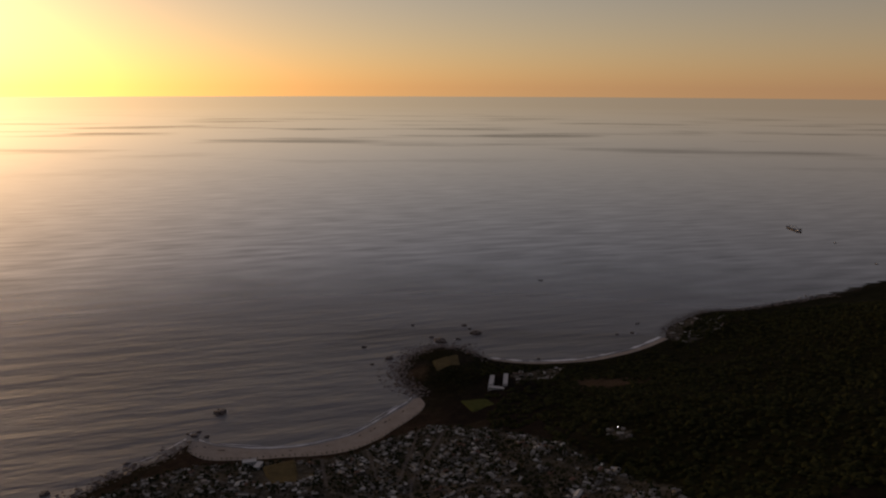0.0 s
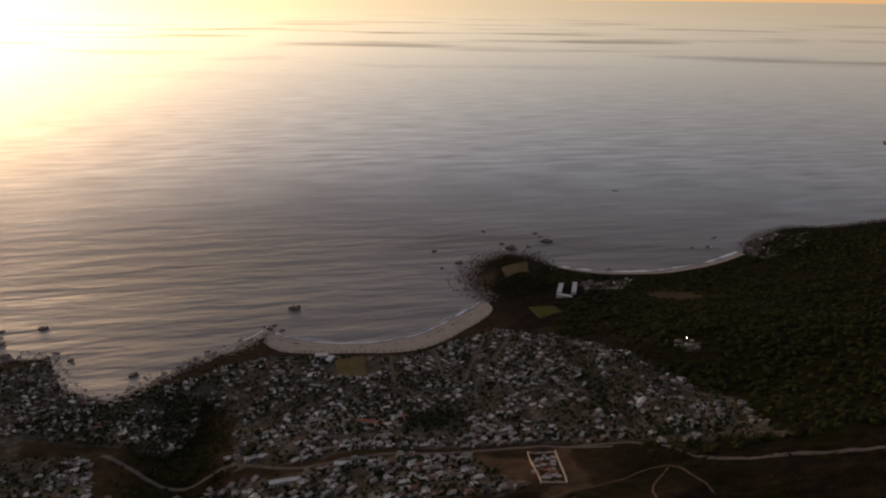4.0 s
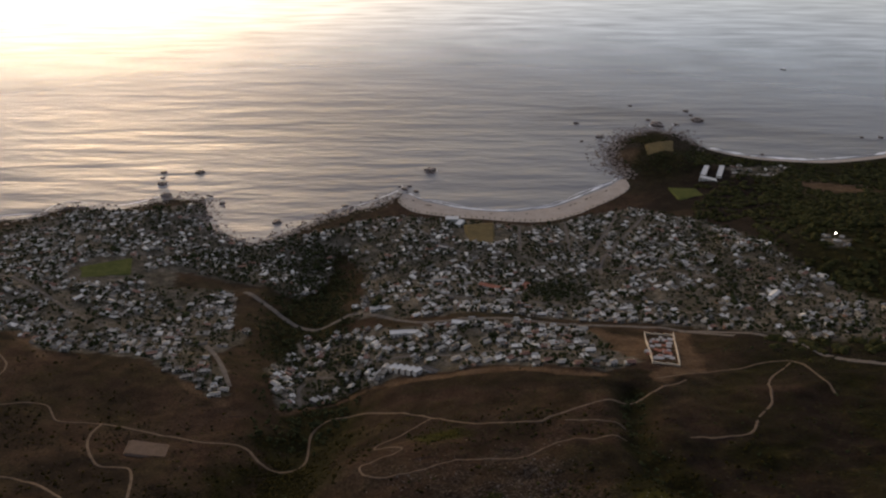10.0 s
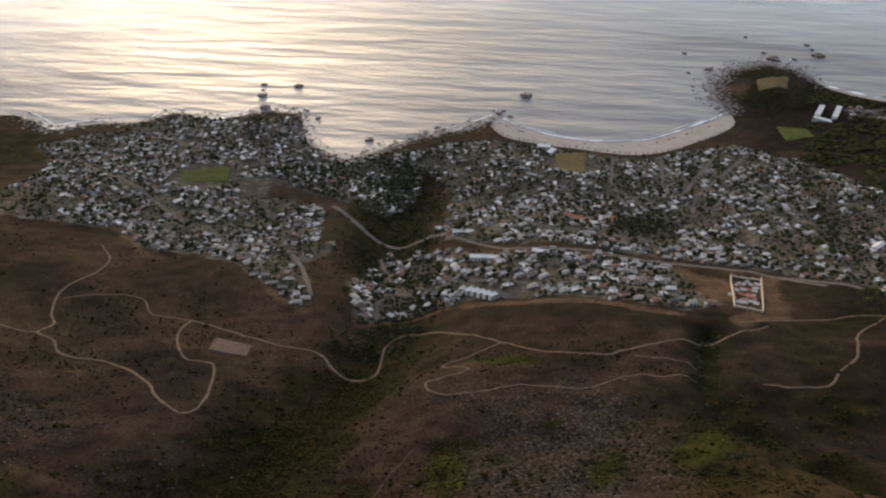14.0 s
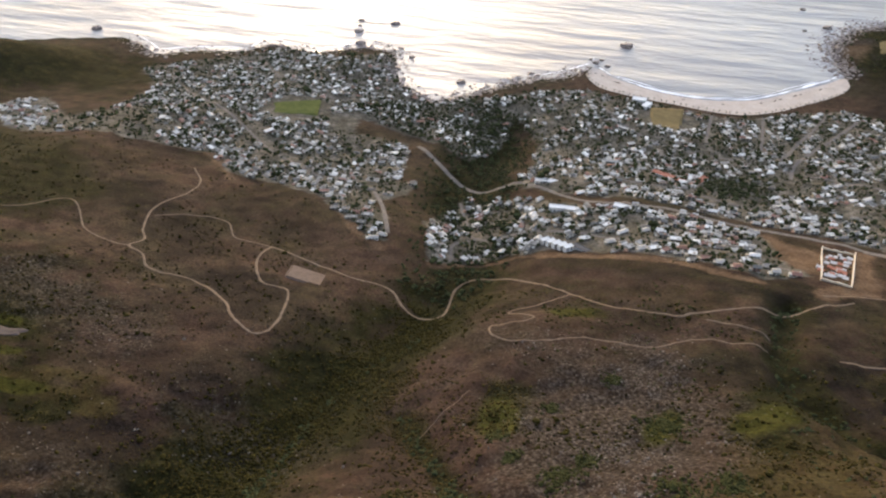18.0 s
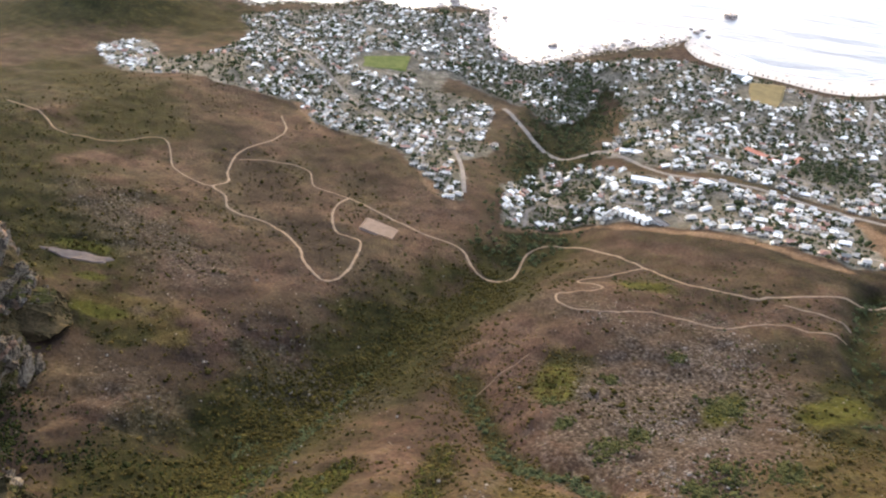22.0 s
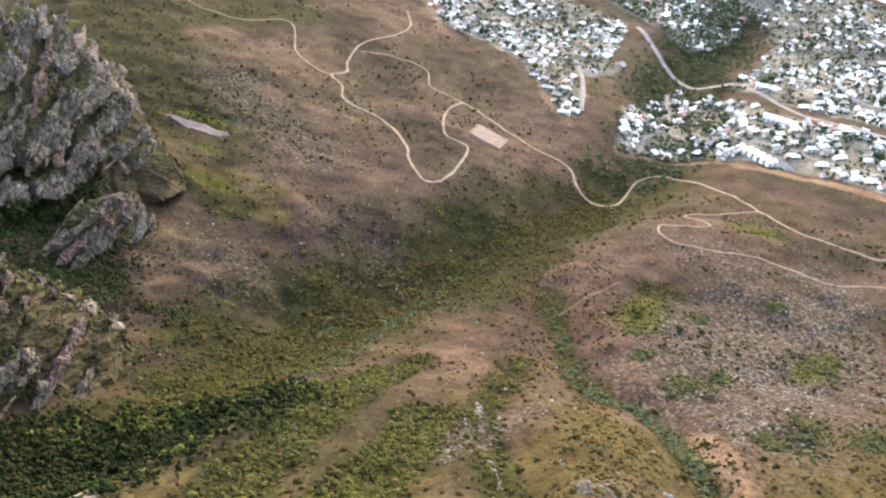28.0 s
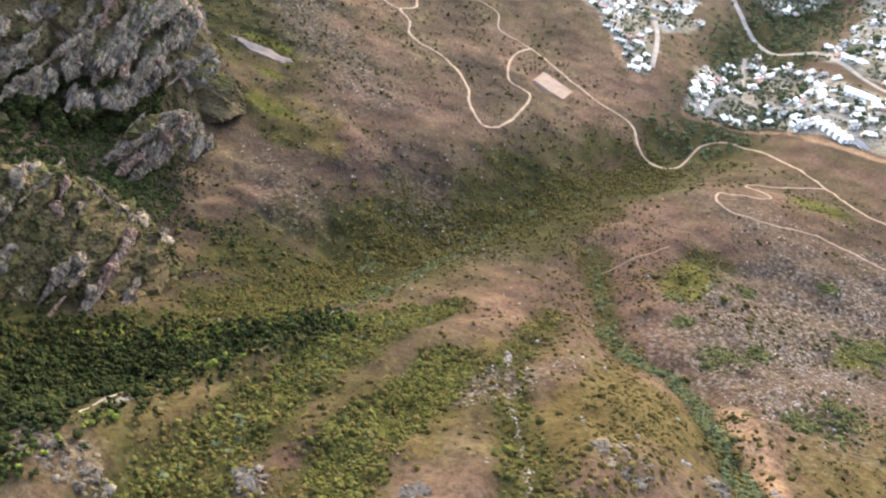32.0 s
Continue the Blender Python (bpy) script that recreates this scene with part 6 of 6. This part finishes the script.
# ---- larger buildings ----
def long_building(name, places, deep, tall, label, category, windows, roof_mat=None):
    """A long block, straight or bent, with a roof slab and a row of windows on each storey."""
    base = tagged(new(name), label, category)
    z = float(min(height(x, y) for x, y in places)) + 1.5
    base.matrix_basis = pose(places[0][0], places[0][1], z)
    for (ax, ay), (bx, by) in zip(places, places[1:]):
        w = math.hypot(bx - ax, by - ay) + 1.0
        turn = math.degrees(math.atan2(by - ay, bx - ax))
        spot = pose((ax + bx) / 2 - places[0][0], (ay + by) / 2 - places[0][1], 0, 0, 0, turn)
        wall = part("wall", poly_mesh("wall", [box(w, deep, tall + 6, 0, 0, -6)], WHITE), base, at=spot)
        part("roof", poly_mesh("roof", [flat_roof(w, deep, tall)], roof_mat or WHITE), base, "pale flat roof with a low parapet", spot)
        count = max(2, int(w / windows))
        for level in range(max(1, int(tall / 3.2))):
            for k in range(count):
                for s in (-1, 1):
                    part("window", pane_mesh(w / count * 0.6, 1.7), wall, at=pose((k - (count - 1) / 2) * w / count, s * (deep / 2 + 0.02), level * 3.2 + 1))
    return base


long_building("school_building", [(-442, 1100), (-424, 1110), (-408, 1113), (-390, 1108), (-361, 1094)], 11, 7, "long curved white building with a pale roof above the road", "school", 6)
long_building("apartment_block", [(-354, 971), (-332, 981), (-311, 987)], 10, 9, "long white apartment block with bands of windows", "apartments", 6)
long_building("apartment_block", [(-262, 1012), (-236, 1016)], 10, 8, "white apartment block beside the upper road", "apartments", 6)
for k in range(5):
    a = k / 4
    long_building("terraced_house", [(-309 + 44 * a, 852 - 18 * a), (-303 + 44 * a, 862 - 18 * a)], 7, 7, "narrow white terraced house on the town's upper edge", "terraced house", 5)
long_building("apartment_block", [(-257, 850), (-217, 843)], 9, 5, "low grey block with a long flat roof at the upper edge", "apartments", 5, ASPHALT)
long_building("hotel_wing", [(134, 2098), (180, 2084)], 14, 10, "large white building with three wings under the hill", "public building", 8)
long_building("hotel_wing", [(140, 2108), (150, 2180)], 13, 10, "large white building with three wings under the hill", "public building", 8)
long_building("hotel_wing", [(181, 2096), (190, 2176)], 13, 10, "large white building with three wings under the hill", "public building", 8)
BRICK_ROOF = mottled("red_tile_roof", (0.22, 0.09, 0.06), (0.36, 0.17, 0.11), 6, 0.85, 0.2)
long_building("school_hall", [(-276, 1250), (-200, 1242)], 12, 5, "long low building with a red tiled roof", "school", 7, BRICK_ROOF)
long_building("school_hall", [(-200, 1250), (-190, 1290)], 11, 5, "low building with a red tiled roof", "school", 7, BRICK_ROOF)
long_building("promenade_hotel", [(-470, 1668), (-440, 1676)], 16, 12, "white beachfront building with flat roofs", "hotel", 6)
long_building("promenade_hotel", [(-432, 1640), (-428, 1668)], 14, 10, "white beachfront building with flat roofs", "hotel", 6)


def walled_plot():
    """A half-built plot: a perimeter wall, low inner walls and stacks."""
    corners = [(38, 1046), (80, 1046), (86, 876), (52, 876)]
    z = float(np.mean([height(x, y) for x, y in corners]))
    base = tagged(new("building_site"), "walled building site with pale perimeter wall and raw foundations", "building site")
    base.matrix_basis = pose(62, 960, z)
    for (ax, ay), (bx, by) in zip(corners, corners[1:] + corners[:1]):
        w = math.hypot(bx - ax, by - ay)
        k = max(2, int(w / 14))
        for i in range(k):
            x, y = ax + (bx - ax) * (i + 0.5) / k, ay + (by - ay) * (i + 0.5) / k
            part("perimeter_wall", poly_mesh("perimeter_wall", [box(w / k + 0.3, 1.2, 9, 0, 0, -6)], SANDY), base, at=pose(x - 62, y - 960, float(height(x, y)) - z, 0, 0, math.degrees(math.atan2(by - ay, bx - ax))))
    r = np.random.default_rng(3)
    for k in range(34):
        x, y = 45 + r.uniform(0, 32), 886 + r.uniform(0, 150)
        part("foundation", poly_mesh("foundation", [box(r.uniform(4, 10), r.uniform(3, 7), r.uniform(4, 6), 0, 0, -3)], CONCRETE if k % 3 else BRICK_ROOF), base, at=pose(x - 62, y - 960, float(height(x, y)) - z + 0.4, 0, 0, r.uniform(-12, 12)))
    return base


SANDY = mottled("sandy_plaster", (0.5, 0.42, 0.3), (0.66, 0.56, 0.42), 6, 0.9, 0.2)
walled_plot()


def lamp_mast():
    base = tagged(new("floodlight_mast"), "tall mast with a lit floodlight among the trees", "floodlight")
    base.matrix_basis = pose(368, 1500, float(height(368, 1500)) - 0.3)
    part("pole", poly_mesh("pole", [box(0.4, 0.4, 14, 0, 0, 0, 0.1)], STEEL), base)
    head = bpy.data.materials.new("lit_lamp")
    head.use_nodes = True
    shader = head.node_tree.nodes["Principled BSDF"]
    shader.inputs["Emission Color"].default_value, shader.inputs["Emission Strength"].default_value = (1, 0.9, 0.75, 1), 30
    part("lamp", poly_mesh("lamp", [box(1.6, 0.8, 0.8, 0, 0, 13.8)], head), base, "glowing white lamp head")


lamp_mast()


# ---- vessels ----
def cargo_ship():
    base = tagged(new("cargo_ship"), "dark bulk carrier lying at anchor on the calm sea", "ship")
    n = 24
    verts, faces = [], []
    for k in range(n + 1):
        u = k / n
        half = 14 * min(1, (math.sin(min(u, 0.25) / 0.25 * math.pi / 2)) if u < 0.25 else 1) * (1 if u < 0.82 else max(0.02, 1 - ((u - 0.82) / 0.18) ** 2))
        half = max(half, 6 if u < 0.1 else 0.3)
        sheer = 10 + (3 if u > 0.9 else 0)
        x = (u - 0.5) * 190
        verts += [(x, -half * 0.8, -2), (x, half * 0.8, -2), (x, half, sheer), (x, -half, sheer)]
    for k in range(n):
        a = 4 * k
        faces += [(a + j, a + 4 + j, a + 4 + (j + 1) % 4, a + (j + 1) % 4) for j in range(4)]
    faces += [(3, 2, 1, 0), tuple(4 * n + j for j in range(4))]
    part("hull", poly_mesh("hull", [(verts, faces)], STEEL), base)
    house_part = part("deckhouse", poly_mesh("deckhouse", [box(14, 24, 12, -76, 0, 10), box(10, 20, 5, -76, 0, 22)], WHITE), base, "white stepped deckhouse")
    part("funnel", poly_mesh("funnel", [box(6, 6, 9, -86, 0, 18, 0.6)], STEEL), house_part)
    for k in range(6):
        part("hatch", poly_mesh("hatch", [box(16, 17, 2, -52 + k * 22, 0, 10)], CONCRETE), base)
    for k in range(5):
        crane = part("crane", poly_mesh("crane", [box(3, 3, 20, -41 + k * 22, 0, 10, 0.5)], WHITE), base)
        part("jib", poly_mesh("jib", [box(19, 1.2, 1.2, -41 + k * 22 + 9, 0, 27)], STEEL), crane)
    base.matrix_basis = pose(2208, 4775, 0.2, 0, 0, 92)
    return base


cargo_ship()


def small_vessel(x, y, turn):
    base = tagged(new("fishing_boat"), "small dark fishing boat on the sea", "boat", "boats in the bay")
    hull = [(-11, -3, -1), (7, -3, -1), (12, 0, -1), (7, 3, -1), (-11, 3, -1), (-11.5, -3.6, 2.4), (7.5, -3.6, 2.6), (14, 0, 3.6), (7.5, 3.6, 2.6), (-11.5, 3.6, 2.4)]
    part("hull", poly_mesh("hull", [(hull, [(0, 1, 6, 5), (1, 2, 7, 6), (2, 3, 8, 7), (3, 4, 9, 8), (4, 0, 5, 9), (5, 6, 7, 8, 9), (4, 3, 2, 1, 0)])], STEEL), base)
    part("cabin", poly_mesh("cabin", [box(6, 4.4, 3.4, -3, 0, 2.4, 0.4)], WHITE), base)
    part("mast", poly_mesh("mast", [box(0.3, 0.3, 7, 1, 0, 2.4)], STEEL), base)
    base.matrix_basis = pose(x, y, 0.1, 0, 0, turn)


for x, y, turn in ((2274, 4377, 20), (2222, 3848, 100), (457, 3489, 160), (748, 2830, 40)):
    small_vessel(x, y, turn)
